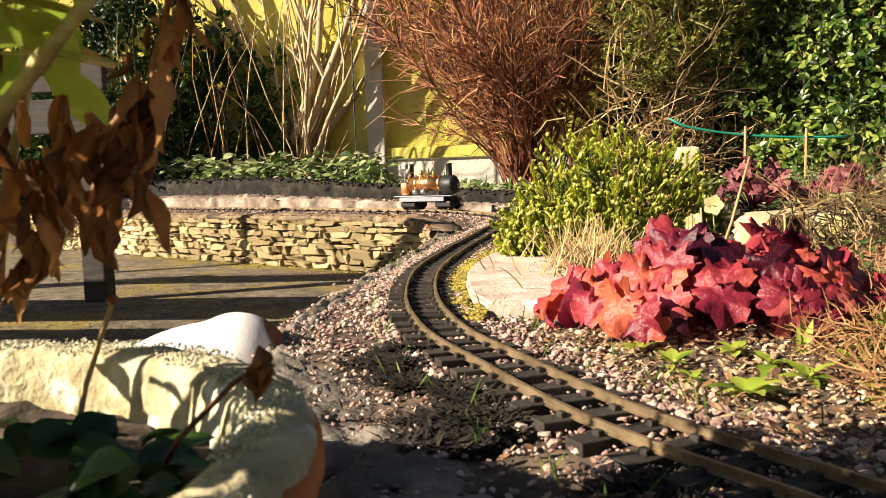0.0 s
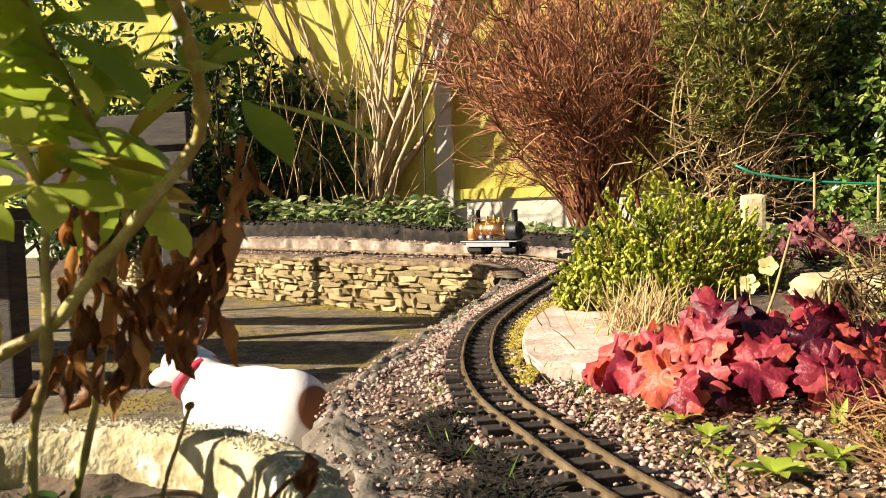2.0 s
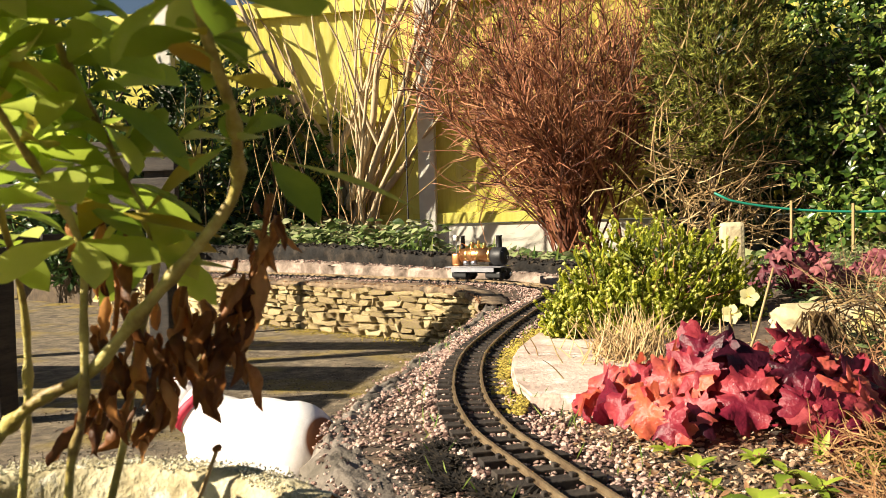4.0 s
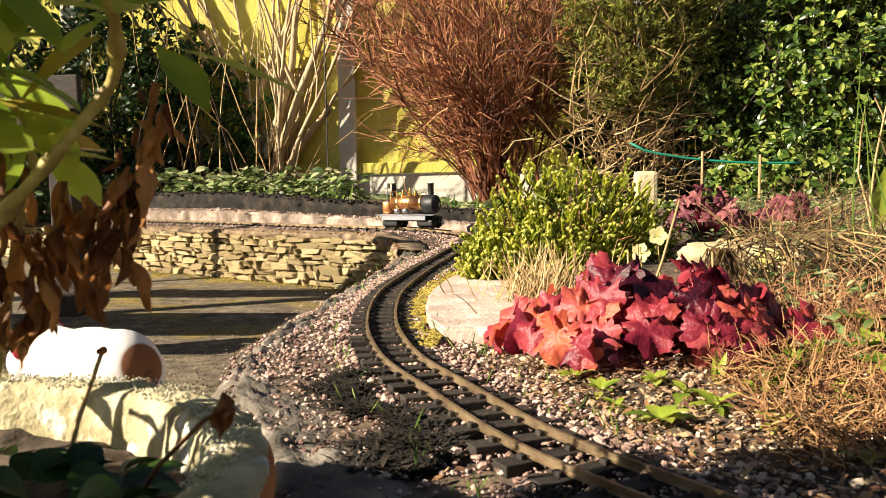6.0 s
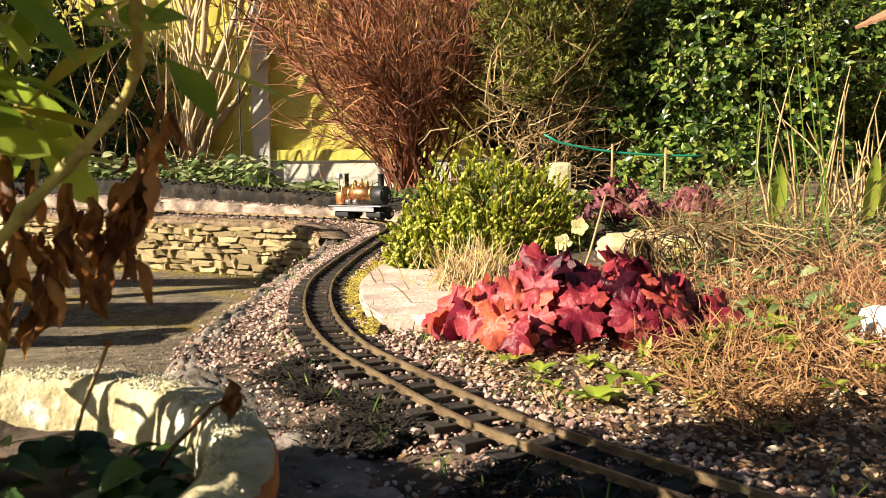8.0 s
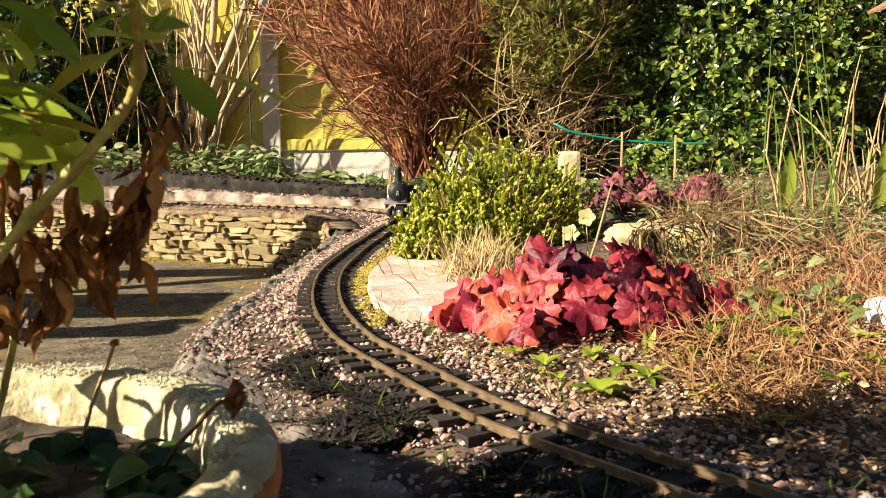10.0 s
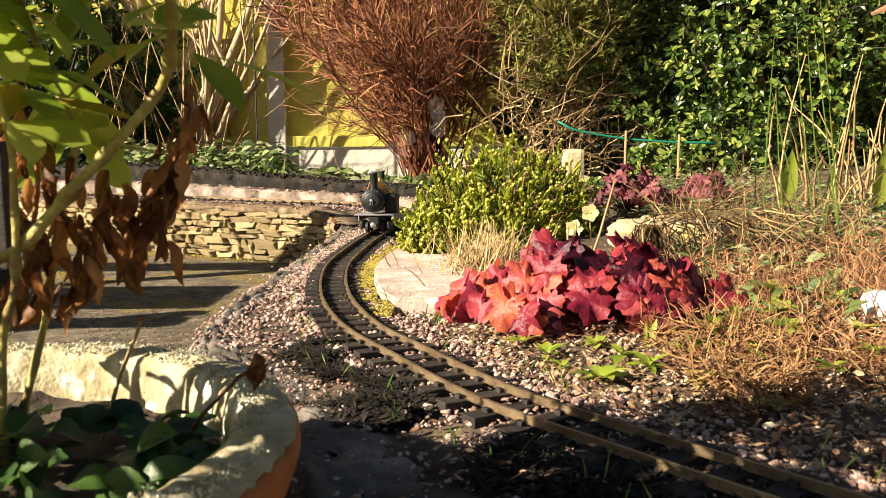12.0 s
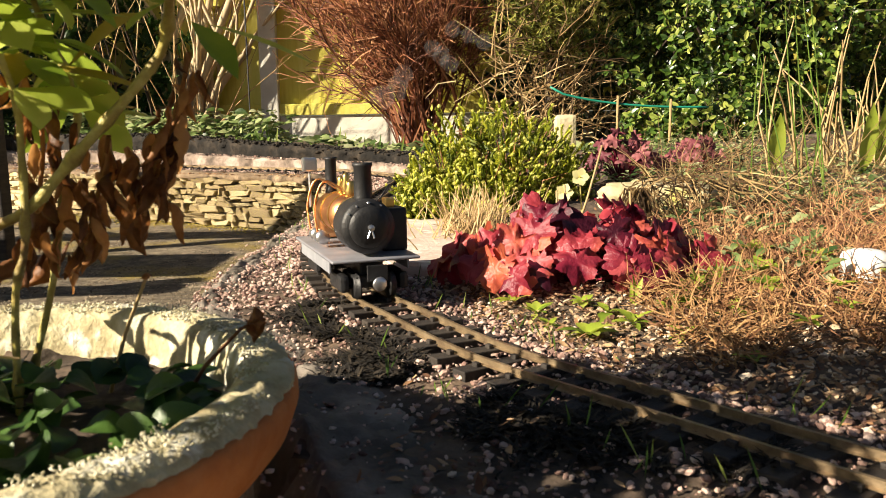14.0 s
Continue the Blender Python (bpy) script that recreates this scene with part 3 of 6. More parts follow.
def wall():
    """The drystone retaining wall, the near bed edge and the far kerb."""
    rnd = random.Random(11)
    root = thing("wall_drystone", "low drystone retaining wall of tan limestone, mossy at the foot", "stone wall", kind="structure")
    line = smooth_line([(x, y, 0) for x, y in EDGE[9:]], 0.02)
    core = Build()
    for i, p in enumerate(line):
        d = (line[min(i + 1, len(line) - 1)] - line[max(i - 1, 0)]).normalized()
        s = Vector((d.y, -d.x, 0))
        for off, z in ((0.0, PATIO_Z - 0.02), (0.0, wall_top(p.x) - 0.02), (0.09, wall_top(p.x) - 0.02), (0.09, PATIO_Z - 0.02)):
            core.v.append(tuple(p + s * off + Vector((0, 0, z))))
    for i in range(len(line) - 1):
        for j in range(4):
            a, c = i * 4 + j, i * 4 + (j + 1) % 4
            core.f.append((a, c, c + 4, a + 4))
    # core behind the stones, coloured dark to stand in for joint shade
    part("core", core, M_JOINTSHADE, root)
    meshes = []
    for k in range(14):
        b = Build()
        b.box((1, 1, 1), pose(0, 0, 0), 0.13)
        b.v = [tuple(Vector(v) * 1.0 + Vector((noise.noise((v[0] * 2.3 + k * 7, v[1] * 2, v[2] * 2)), noise.noise((v[1] * 2 + k * 5, v[2] * 2, v[0] * 2)), noise.noise((v[2] * 2 + k * 3, v[0] * 2, v[1] * 2)))) * 0.27) for v in b.v]
        meshes.append(meshed("stone", b, M_STONE))
    total = (len(line) - 1) * 0.02
    z = PATIO_Z
    rest, count = Build(), 0
    while z < 0.034:
        h = rnd.uniform(0.019, 0.035)
        s = rnd.uniform(0, 0.08)
        while s < min(total, 3.4):
            w = rnd.uniform(0.025, 0.07) if rnd.random() < 0.55 else rnd.uniform(0.07, 0.13)
            p, d = lerp_path(line, s + w / 2)
            if z + h * 0.6 > wall_top(p.x) - 0.008:
                s += w
                continue
            hh = h * rnd.uniform(0.65, 1.35)
            nrm = Vector((-d.y, d.x, 0))
            me = rnd.choice(meshes)
            m = Matrix.Translation(p + nrm * rnd.uniform(-0.008, 0.01) + Vector((0, 0, z + h / 2 + rnd.uniform(-0.003, 0.003)))) @ pose(0, 0, 0, rnd.uniform(-6, 6), rnd.uniform(-5, 5), math.degrees(math.atan2(d.y, d.x)) + rnd.uniform(-5, 5)) @ Matrix.Diagonal((w * 0.92, 0.075, hh * 0.9, 1))
            if s < 2.1 and count < 300:
                ob = new("stone", me)
                ob.parent = root
                ob.matrix_basis = m
                count += 1
            else:
                rest.add([m @ v.co for v in me.vertices], [tuple(f.vertices) for f in me.polygons])
            s += w
        z += h * 0.95
    tagged(part("stones", rest, M_STONE, root), kind="stuff")
    # moss and weeds at the foot
    f = Build()
    for i in range(1600):
        p, d = lerp_path(line, rnd.uniform(0.0, 2.0))
        q = p + Vector((-d.y, d.x, 0)) * abs(rnd.gauss(0.05, 0.05))
        f.stone((q.x, q.y, PATIO_Z + 0.002), rnd.uniform(0.003, 0.009), rnd, 0.5)
    stuff("wall_moss", f, M_MOSS, "yellow-green moss at the foot of the stone wall", "moss")
    # concrete cap
    cap = Build()
    for i, p in enumerate(line):
        d = (line[min(i + 1, len(line) - 1)] - line[max(i - 1, 0)]).normalized()
        s = Vector((d.y, -d.x, 0))
        for k, (off, z) in enumerate(((-0.02, -0.024), (-0.03, -0.016), (-0.033, -0.006), (-0.024, 0.003), (-0.005, 0.006), (0.03, 0.006), (0.08, 0.004), (0.09, -0.02))):
            wob = 0.014 * noise.noise((p.x * 9, p.y * 9, k * 0.3)) + 0.012 * noise.noise((p.x * 34, p.y * 34, k * 1.1))
            cap.v.append(tuple(p + s * (off + wob) + Vector((0, 0, z + wall_top(p.x) + wob * 0.5))))
    for i in range(len(line) - 1):
        for j in range(7):
            a, c = i * 8 + j, i * 8 + j + 1
            cap.f.append((a, c, c + 8, a + 8))
    part("cap", cap, M_CAP, root, "rough mortar cap", True)
    crumbs = Build()
    for i in range(2600):
        p, d = lerp_path(line, rnd.uniform(0.0, 2.6))
        q = p + Vector((d.y, -d.x, 0)) * rnd.uniform(-0.03, 0.08)
        crumbs.stone((q.x, q.y, wall_top(q.x) + 0.003), rnd.choice((0.003, 0.005, 0.008, 0.012)) * rnd.uniform(0.7, 1.2), rnd, 0.6)
    tagged(part("crumbs", crumbs, M_LITTER, root, "brown crumbs and dry moss"), kind="stuff")
    # near edge of the bed, with its mortar apron
    b = Build()
    line = smooth_line([(x, y, 0) for x, y in EDGE[:11]], 0.007)
    rim = ((-0.05, PATIO_Z - 0.02), (-0.044, -0.13), (-0.04, -0.11), (-0.035, -0.09), (-0.032, -0.07), (-0.027, -0.05), (-0.02, -0.034), (-0.01, -0.02))
    for i, p in enumerate(line):
        d = (line[min(i + 1, len(line) - 1)] - line[max(i - 1, 0)]).normalized()
        s = Vector((d.y, -d.x, 0))
        wide = apron(p.y) * (1 + 0.25 * noise.noise((p.y * 11, 0, 5)))
        rows = list(rim) + [(wide * u / 14, None) for u in range(15)]
        for k, (off, z) in enumerate(rows):
            q = p + s * off
            w = 0.008 * noise.noise((q.x * 9, q.y * 9, off * 9)) + 0.008 * noise.noise((q.x * 31, q.y * 31, k * 0.3)) + 0.006 * noise.noise((q.x * 90, q.y * 90, k * 0.9)) + 0.003 * noise.noise((q.x * 210, q.y * 210, k))
            if z is None:
                u = off / wide
                z = gz(q.x, q.y) + 0.007 * (1 - u) - 0.01 * u ** 6
                w *= 1 - 0.4 * u
                b.v.append((q.x, q.y, z + w * 0.8))
            else:
                b.v.append(tuple(q - s * w * 1.4 + Vector((0, 0, z + w * 0.6))))
    n = len(rim) + 15
    for i in range(len(line) - 1):
        for j in range(n - 1):
            a, c = i * n + j, i * n + j + 1
            b.f.append((a, c, c + n, a + n))
    tagged(part("bed_edging", b, M_CONCRETE, None, "", True), "crumbling rough dark concrete edging and apron of the raised track bed", "edging", "", "structure")
    g = Build()
    for i in range(4200):
        p, d = lerp_path(line, rnd.uniform(0.7, 3.2) if i % 3 else rnd.uniform(1.5, 3.2))
        q = p + Vector((d.y, -d.x, 0)) * rnd.uniform(-0.015, 0.07 if p.y > 1 else 0.16)
        if p.y < 1.0 and rnd.random() < 0.45:
            continue
        g.stone((q.x, q.y, gz(q.x, q.y) + 0.004), rnd.choice((0.002, 0.003, 0.005, 0.007)) * rnd.uniform(0.8, 1.3), rnd)
    stuff("edging_gravel", g, M_BALLAST, "fine pinkish gravel washed over the edging", "gravel")
    # the far kerb behind the track
    k = thing("kerb_far", "near-black stone kerb with a pale coping behind the track", "kerb", kind="structure")
    far = [(0.6, 3.18), (0.3, 3.24), (0.0, 3.3), (-0.3, 3.45), (-0.9, 3.75), (-1.5, 4.05), (-2.4, 4.5), (-3.6, 5.1)]
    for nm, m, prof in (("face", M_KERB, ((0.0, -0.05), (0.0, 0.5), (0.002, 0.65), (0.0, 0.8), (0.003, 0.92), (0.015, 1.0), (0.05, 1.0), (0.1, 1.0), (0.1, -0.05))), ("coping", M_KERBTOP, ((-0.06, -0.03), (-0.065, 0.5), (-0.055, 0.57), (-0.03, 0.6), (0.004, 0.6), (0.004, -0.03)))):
        b = Build()
        line = smooth_line([(x, y, 0) for x, y in far], 0.015)
        for i, p in enumerate(line):
            d = (line[min(i + 1, len(line) - 1)] - line[max(i - 1, 0)]).normalized()
            s = Vector((d.y, -d.x, 0))
            for j, (off, z) in enumerate(prof):
                w = 0.01 * noise.noise((p.x * 7, p.y * 7, j * 0.3)) + 0.014 * noise.noise((p.x * 27, p.y * 27, j * 1.3)) + 0.012 * noise.noise((p.x * 60, p.y * 60, j * 2.3))
                b.v.append(tuple(p + s * (off + w) + Vector((0, 0, (z * kerb_top(p.x) if z > 0 else z) + w * 0.7))))
        for i in range(len(line) - 1):
            for j in range(len(prof) - 1):
                a = i * len(prof) + j
                b.f.append((a, a + 1, a + 1 + len(prof), a + len(prof)))
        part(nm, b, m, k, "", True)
    for nm, m, low, high, lift in (("black_crust", M_NEARBLACK, 0.0, 0.1, 1.0), ("pale_crumbs", M_BALLAST, -0.06, 0.0, 0.6)):
        b = Build()
        for i in range(2600):
            p, d = lerp_path(line, rnd.uniform(0.3, 3.6))
            if nm == "pale_crumbs" and rnd.random() < 0.45:
                continue
            q = p + Vector((d.y, -d.x, 0)) * rnd.uniform(low, high)
            b.stone((q.x, q.y, kerb_top(p.x) * lift + rnd.uniform(-0.012, 0.006) * lift), rnd.choice((0.006, 0.01, 0.014, 0.02)) * rnd.uniform(0.6, 1.1) * lift, rnd, 0.6)
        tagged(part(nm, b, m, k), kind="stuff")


FENCE_Y = 5.2


def fence():
    root = thing("fence", "yellow-green feather-edge timber fence with concrete posts and gravel boards", "garden fence", kind="structure")
    posts = [-4.61, -2.82, -1.03, 0.76, 2.55, 4.34]
    rnd = random.Random(2)
    pm, gm = Build(), Build()
    pm.box((0.11, 0.1, 2.3), pose(0, 0, 1.1), 0.008)
    pm = meshed("post", pm, M_POST)
    gm.box((1.68, 0.045, 0.3), pose(0, 0, 0), 0.006)
    gm = meshed("gravel_board", gm, M_GRAVELBOARD)
    bm_ = Build()
    bm_.box((0.145, 0.016, 1.5), pose(0, 0, 0), 0.003)
    bm_ = meshed("board", bm_, M_BOARD)
    rb = Build()
    rb.box((1.68, 0.035, 0.07), pose(0, 0, 0), 0.004)
    rb = meshed("fence_rail", rb, M_BOARD)
    for i, x in enumerate(posts):
        o = new("post", pm)
        o.parent, o.location = root, (x, FENCE_Y, 0)
        if i + 1 == len(posts):
            break
        cx = x + 0.895
        o = new("gravel_board", gm)
        o.parent, o.location = root, (cx, FENCE_Y + 0.01, 0.14)
        for z in (0.33, 1.0, 1.72):
            o = new("fence_rail", rb)
            o.parent, o.location = root, (cx, FENCE_Y - 0.012, z)
        for k in range(13):
            o = new("board", bm_)
            o.parent = root
            o.matrix_basis = pose(x + 0.12 + k * 0.13, FENCE_Y + 0.022, 1.05 + rnd.uniform(-.005, .005), 0, rnd.uniform(-.4, .4), 5)


# ---- plants of the background ----
def wander(p, d, length, n, rnd, bend=0.25, lift=0.0):
    """Points of a twig that wanders from p along d."""
    pts, q, d = [Vector(p)], Vector(p), Vector(d).normalized()
    for i in range(n):
        d = (d + Vector((rnd.gauss(0, bend), rnd.gauss(0, bend), rnd.gauss(0, bend) + lift)) * (1.0 / n ** 0.5)).normalized()
        q = q + d * (length / n)
        pts.append(q.copy())
    return pts


def twig_shrub():
    """Arching stems that break up into a round crown of fine curling twigs."""
    rnd = random.Random(21)
    base = Vector((-0.065, 4.55, 0.06))
    root = thing("twiggy_shrub", "leafless shrub, a dense fan of red-brown twigs", "shrub", base)
    main, fine = Build(), Build()
    for i in range(150):
        a, lean = rnd.uniform(0, 6.28), rnd.choice((0.25, 0.5, 0.75, 1.0)) * rnd.uniform(0.5, 1.0)
        p = Vector((rnd.gauss(0, 0.07), rnd.gauss(0, 0.06), 0.03))
        d = Vector((math.cos(a) * lean * 0.85 - 0.2, math.sin(a) * lean * 0.7, 1))
        ln = rnd.uniform(0.95, 2.0) * (1 - 0.12 * lean)
        pts = wander(p, d, ln, 9, rnd, 0.3, 0.0)
        r = rnd.uniform(0.004, 0.0095)
        main.tube(pts, [r * (1 - 0.8 * k / 9) for k in range(10)], 4, False)
        for k in range(3, 10):
            for _ in range(5):
                q = wander(pts[k], (pts[k] - pts[k - 1]).normalized() + Vector((rnd.gauss(-0.05, .55), rnd.gauss(0, .5), rnd.gauss(0.05, .45))), rnd.uniform(0.12, 0.36), 5, rnd, 0.55)
                w = rnd.uniform(0.8, 1.3)
                fine.tube(q, [0.0029 * w, 0.0026 * w, 0.0023 * w, 0.002 * w, 0.0016 * w, 0.001], 3, False)
    tagged(part("stems", main, M_TWIG, root), kind="stuff")
    tagged(part("twigs", fine, M_TWIG, root), kind="stuff")


def pale_shrub():
    rnd = random.Random(5)
    base = Vector((-1.5, 5.06, 0.1))
    root = thing("bare_shrub", "bare multi-stemmed shrub with pale buff bark", "shrub", base)
    for i in range(20):
        b = Build()
        lean = -0.5 + 1.15 * i / 19 + rnd.gauss(0, 0.06)
        pts = wander((rnd.gauss(0, .12), rnd.gauss(0, .06), 0.05), (lean, rnd.gauss(-0.02, .03), 1), rnd.uniform(1.5, 2.2), 9, rnd, 0.17, 0.02)
        r = rnd.choice((0.012, 0.016, 0.02, 0.03))
        b.tube(pts, [r * (1 - 0.6 * k / 9) for k in range(10)], 7)
        for k in range(3, 10, 2):
            q = wander(pts[k], (pts[k] - pts[k - 1]).normalized() + Vector((rnd.gauss(0, .4), rnd.gauss(-0.15, .2), rnd.gauss(0.1, .2))), rnd.uniform(0.35, 0.9), 5, rnd, 0.25, 0.03)
            b.tube(q, [r * 0.5, r * 0.42, r * 0.36, r * 0.3, r * 0.22, r * 0.1], 5, False)
        part("stem", b, M_PALEBARK, root, "", True)
    low = Build()
    for i in range(70):
        x = rnd.uniform(-1.3, 0.15)
        q = wander((x, rnd.uniform(-.3, .02), 0), (rnd.gauss(0, .35), rnd.gauss(-.05, .12), 1), rnd.uniform(0.4, 1.5), 5, rnd, 0.25)
        low.tube(q, [0.006, 0.005, 0.004, 0.003, 0.002, 0.001], 3, False)
    tagged(part("shoots", low, M_TAN, root, "thin tan shoots"), kind="stuff")
    tie = Build()
    tie.tube([(0.42, -0.25, 0), (0.42, -0.25, 1.1)], 0.005, 6)
    tagged(part("garden_cane", tie, M_BLACK, None), "thin dark upright garden cane in the border", "cane").location = base


def leaf_mass(name, label, category, material, centre, radii, count, size, rnd, width=0.45, clump=None, up=0.3, branches=None, deep=0.55):
    """A crown of many leaves set out in clumps on an uneven hull."""
    root = thing(name, label, category, (centre[0], centre[1], 0))
    b = Build()
    clumps = clump or 120
    per = count // clumps
    for i in range(clumps):
        d = Vector((rnd.gauss(0, 1), rnd.gauss(0, 1), rnd.gauss(0, 1))).normalized()
        if d.y > 0.35:
            d.y *= -1
        k = rnd.uniform(deep, 1.0)
        hull = 1 + 0.22 * noise.noise(d * 2.3 + Vector((i % 3, 0, centre[0])))
        c = Vector((d.x * radii[0] * k * hull, d.y * radii[1] * k * hull, centre[2] + d.z * radii[2] * k * hull))
        if c.z < 0.03:
            c.z = 0.03 + rnd.uniform(0, 0.15)
        out = (d + Vector((0, 0, up))).normalized()
        spread = min(radii) * 0.2
        for j in range(per):
            p = c + Vector((rnd.gauss(0, spread), rnd.gauss(0, spread * 0.7), rnd.gauss(0, spread)))
            if p.z < 0.0:
                continue
            along = (out * 0.6 + Vector((rnd.gauss(0, .7), rnd.gauss(0, .7), rnd.gauss(0, .6)))).normalized()
            s = size * rnd.uniform(0.6, 1.25)
            b.leaf(p, along, out + Vector((rnd.gauss(0, .5), rnd.gauss(0, .5), rnd.gauss(0, .5))), s, s * width, rnd.uniform(-.1, .35), 0.25, (0, 0.8, 0.9, 0))
    tagged(part("leaves", b, material, root), kind="stuff")
    if branches:
        w = Build()
        for i in range(branches):
            d = Vector((rnd.gauss(0, 0.5), rnd.gauss(-0.1, 0.4), 1))
            w.tube(wander((rnd.gauss(0, radii[0] * 0.3), rnd.gauss(0, .1), 0), d, (centre[2] + radii[2]) * rnd.uniform(0.6, 1.0), 6, rnd, 0.3), [0.014, 0.012, 0.01, 0.008, 0.006, 0.004, 0.002], 5, False)
        tagged(part("branches", w, M_BRANCH, root, "brown inner branches"), kind="stuff")
    return root


def hedge(centre, radii, count, rnd):
    """A leafy hedge: shoots on an uneven hull, each with a whorl of broad glossy leaves round its tip."""
    root = thing("laurel_hedge", "evergreen hedge with small glossy dark green leaves in sun", "hedge", (centre[0], centre[1], 0))
    b, w = Build(), Build()
    for i in range(count):
        d = Vector((rnd.gauss(0, 1), -abs(rnd.gauss(0, 1)), rnd.gauss(0, 1))).normalized()
        hull = 1 + 0.3 * noise.noise(d * 3.1 + Vector((centre[0], 0, centre[2]))) + 0.16 * noise.noise(d * 8 + Vector((0, centre[0], 0)))
        k = rnd.uniform(0.72, 1.0) * hull
        tip = Vector((d.x * radii[0] * k, d.y * radii[1] * k, centre[2] + d.z * radii[2] * k))
        if tip.z < 0.03:
            continue
        axis = (d + Vector((rnd.gauss(-0.15, .45), rnd.gauss(-0.2, .4), rnd.gauss(0.4, .45)))).normalized()
        ln = rnd.uniform(0.06, 0.12)
        w.tube([tip - axis * ln, tip], [0.003, 0.0015], 3, False)
        side = axis.orthogonal().normalized()
        turn = rnd.uniform(0, 6.28)
        for j in range(rnd.randint(5, 8)):
            a = turn + j * 2.4
            o = side * math.cos(a) + axis.cross(side) * math.sin(a)
            size = rnd.uniform(0.024, 0.05)
            b.leaf(tip - axis * (ln * 0.75 * rnd.random()), o + axis * rnd.uniform(0.1, 1.0), axis + Vector((rnd.gauss(0, .25), rnd.gauss(0, .25), rnd.gauss(0, .25))), size, size * rnd.uniform(0.42, 0.58), rnd.uniform(0.0, 0.35), 0.3, (0.1, 0.75, 1.0, 0.75, 0))
    tagged(part("leaves", b, M_LAUREL, root), kind="stuff")
    for i in range(5):
        w.tube(wander((rnd.gauss(0, radii[0] * 0.3), 0.05, 0), (rnd.gauss(0, .4), 0, 1), centre[2] + radii[2] * 0.6, 6, rnd, 0.3), [0.014, 0.012, 0.01, 0.008, 0.006, 0.004, 0.002], 5, False)
    tagged(part("branches", w, M_BRANCH, root, "brown inner branches"), kind="stuff")


def conifer(rnd):
    """Feathery sprays of needles over a brown twiggy inside."""
    root = thing("conifer", "feathery olive-green dwarf conifer, brown inside", "conifer", (0.56, 3.92, 0))
    b, w = Build(), Build()
    for i in range(1500):
        d = Vector((rnd.gauss(0, 1), -abs(rnd.gauss(0, 0.8)), rnd.gauss(0, 1))).normalized()
        k = rnd.uniform(0.55, 1.0) * (1 + 0.35 * noise.noise(d * 3.3 + Vector((5, 0, 0))))
        tip = Vector((d.x * 0.34 * k, d.y * 0.26 * k, 1.08 + d.z * 0.62 * k))
        if tip.z < 0.5 and rnd.random() < 0.6:
            continue
        axis = (d * 0.6 + Vector((rnd.gauss(0, .35), rnd.gauss(-.1, .3), rnd.gauss(0.55, .3)))).normalized()
        pts = wander(tip - axis * 0.09, axis, rnd.uniform(0.07, 0.13), 4, rnd, 0.35)
        w.tube(pts, [0.0022, 0.002, 0.0017, 0.0013, 0.0008], 3, False)
        for j in range(17):
            u = 0.25 + 0.75 * j / 16
            p = pts[0].lerp(pts[-1], u)
            o = Vector((rnd.gauss(0, 1), rnd.gauss(0, 1), rnd.gauss(0, 1)))
            b.leaf(p, o.normalized() + axis * 1.1, o, rnd.uniform(0.022, 0.04), 0.006, 0.1, 0.0, (0.6, 1, 0))
    for i in range(170):
        p = Vector((rnd.gauss(-0.08, 0.12), rnd.gauss(-0.05, 0.08), rnd.uniform(0.1, 0.95)))
        w.tube(wander(p, (rnd.gauss(0, .8), rnd.gauss(-.3, .4), rnd.gauss(0.5, .5)), rnd.uniform(0.15, 0.4), 5, rnd, 0.6), [0.004, 0.0035, 0.003, 0.0024, 0.0018, 0.001], 3, False)
    tagged(part("needles", b, M_CONIFER, root), kind="stuff")
    tagged(part("twigs", w, M_TANGLE, root, "dry brown inner twigs"), kind="stuff")
    trunk = Build()
    trunk.tube(wander((0, 0.05, 0), (0.02, 0, 1), 1.5, 6, rnd, 0.08), [0.03, 0.028, 0.024, 0.02, 0.015, 0.01, 0.004], 8)
    part("trunk", trunk, M_BRANCH, root, "dark brown trunk", True)


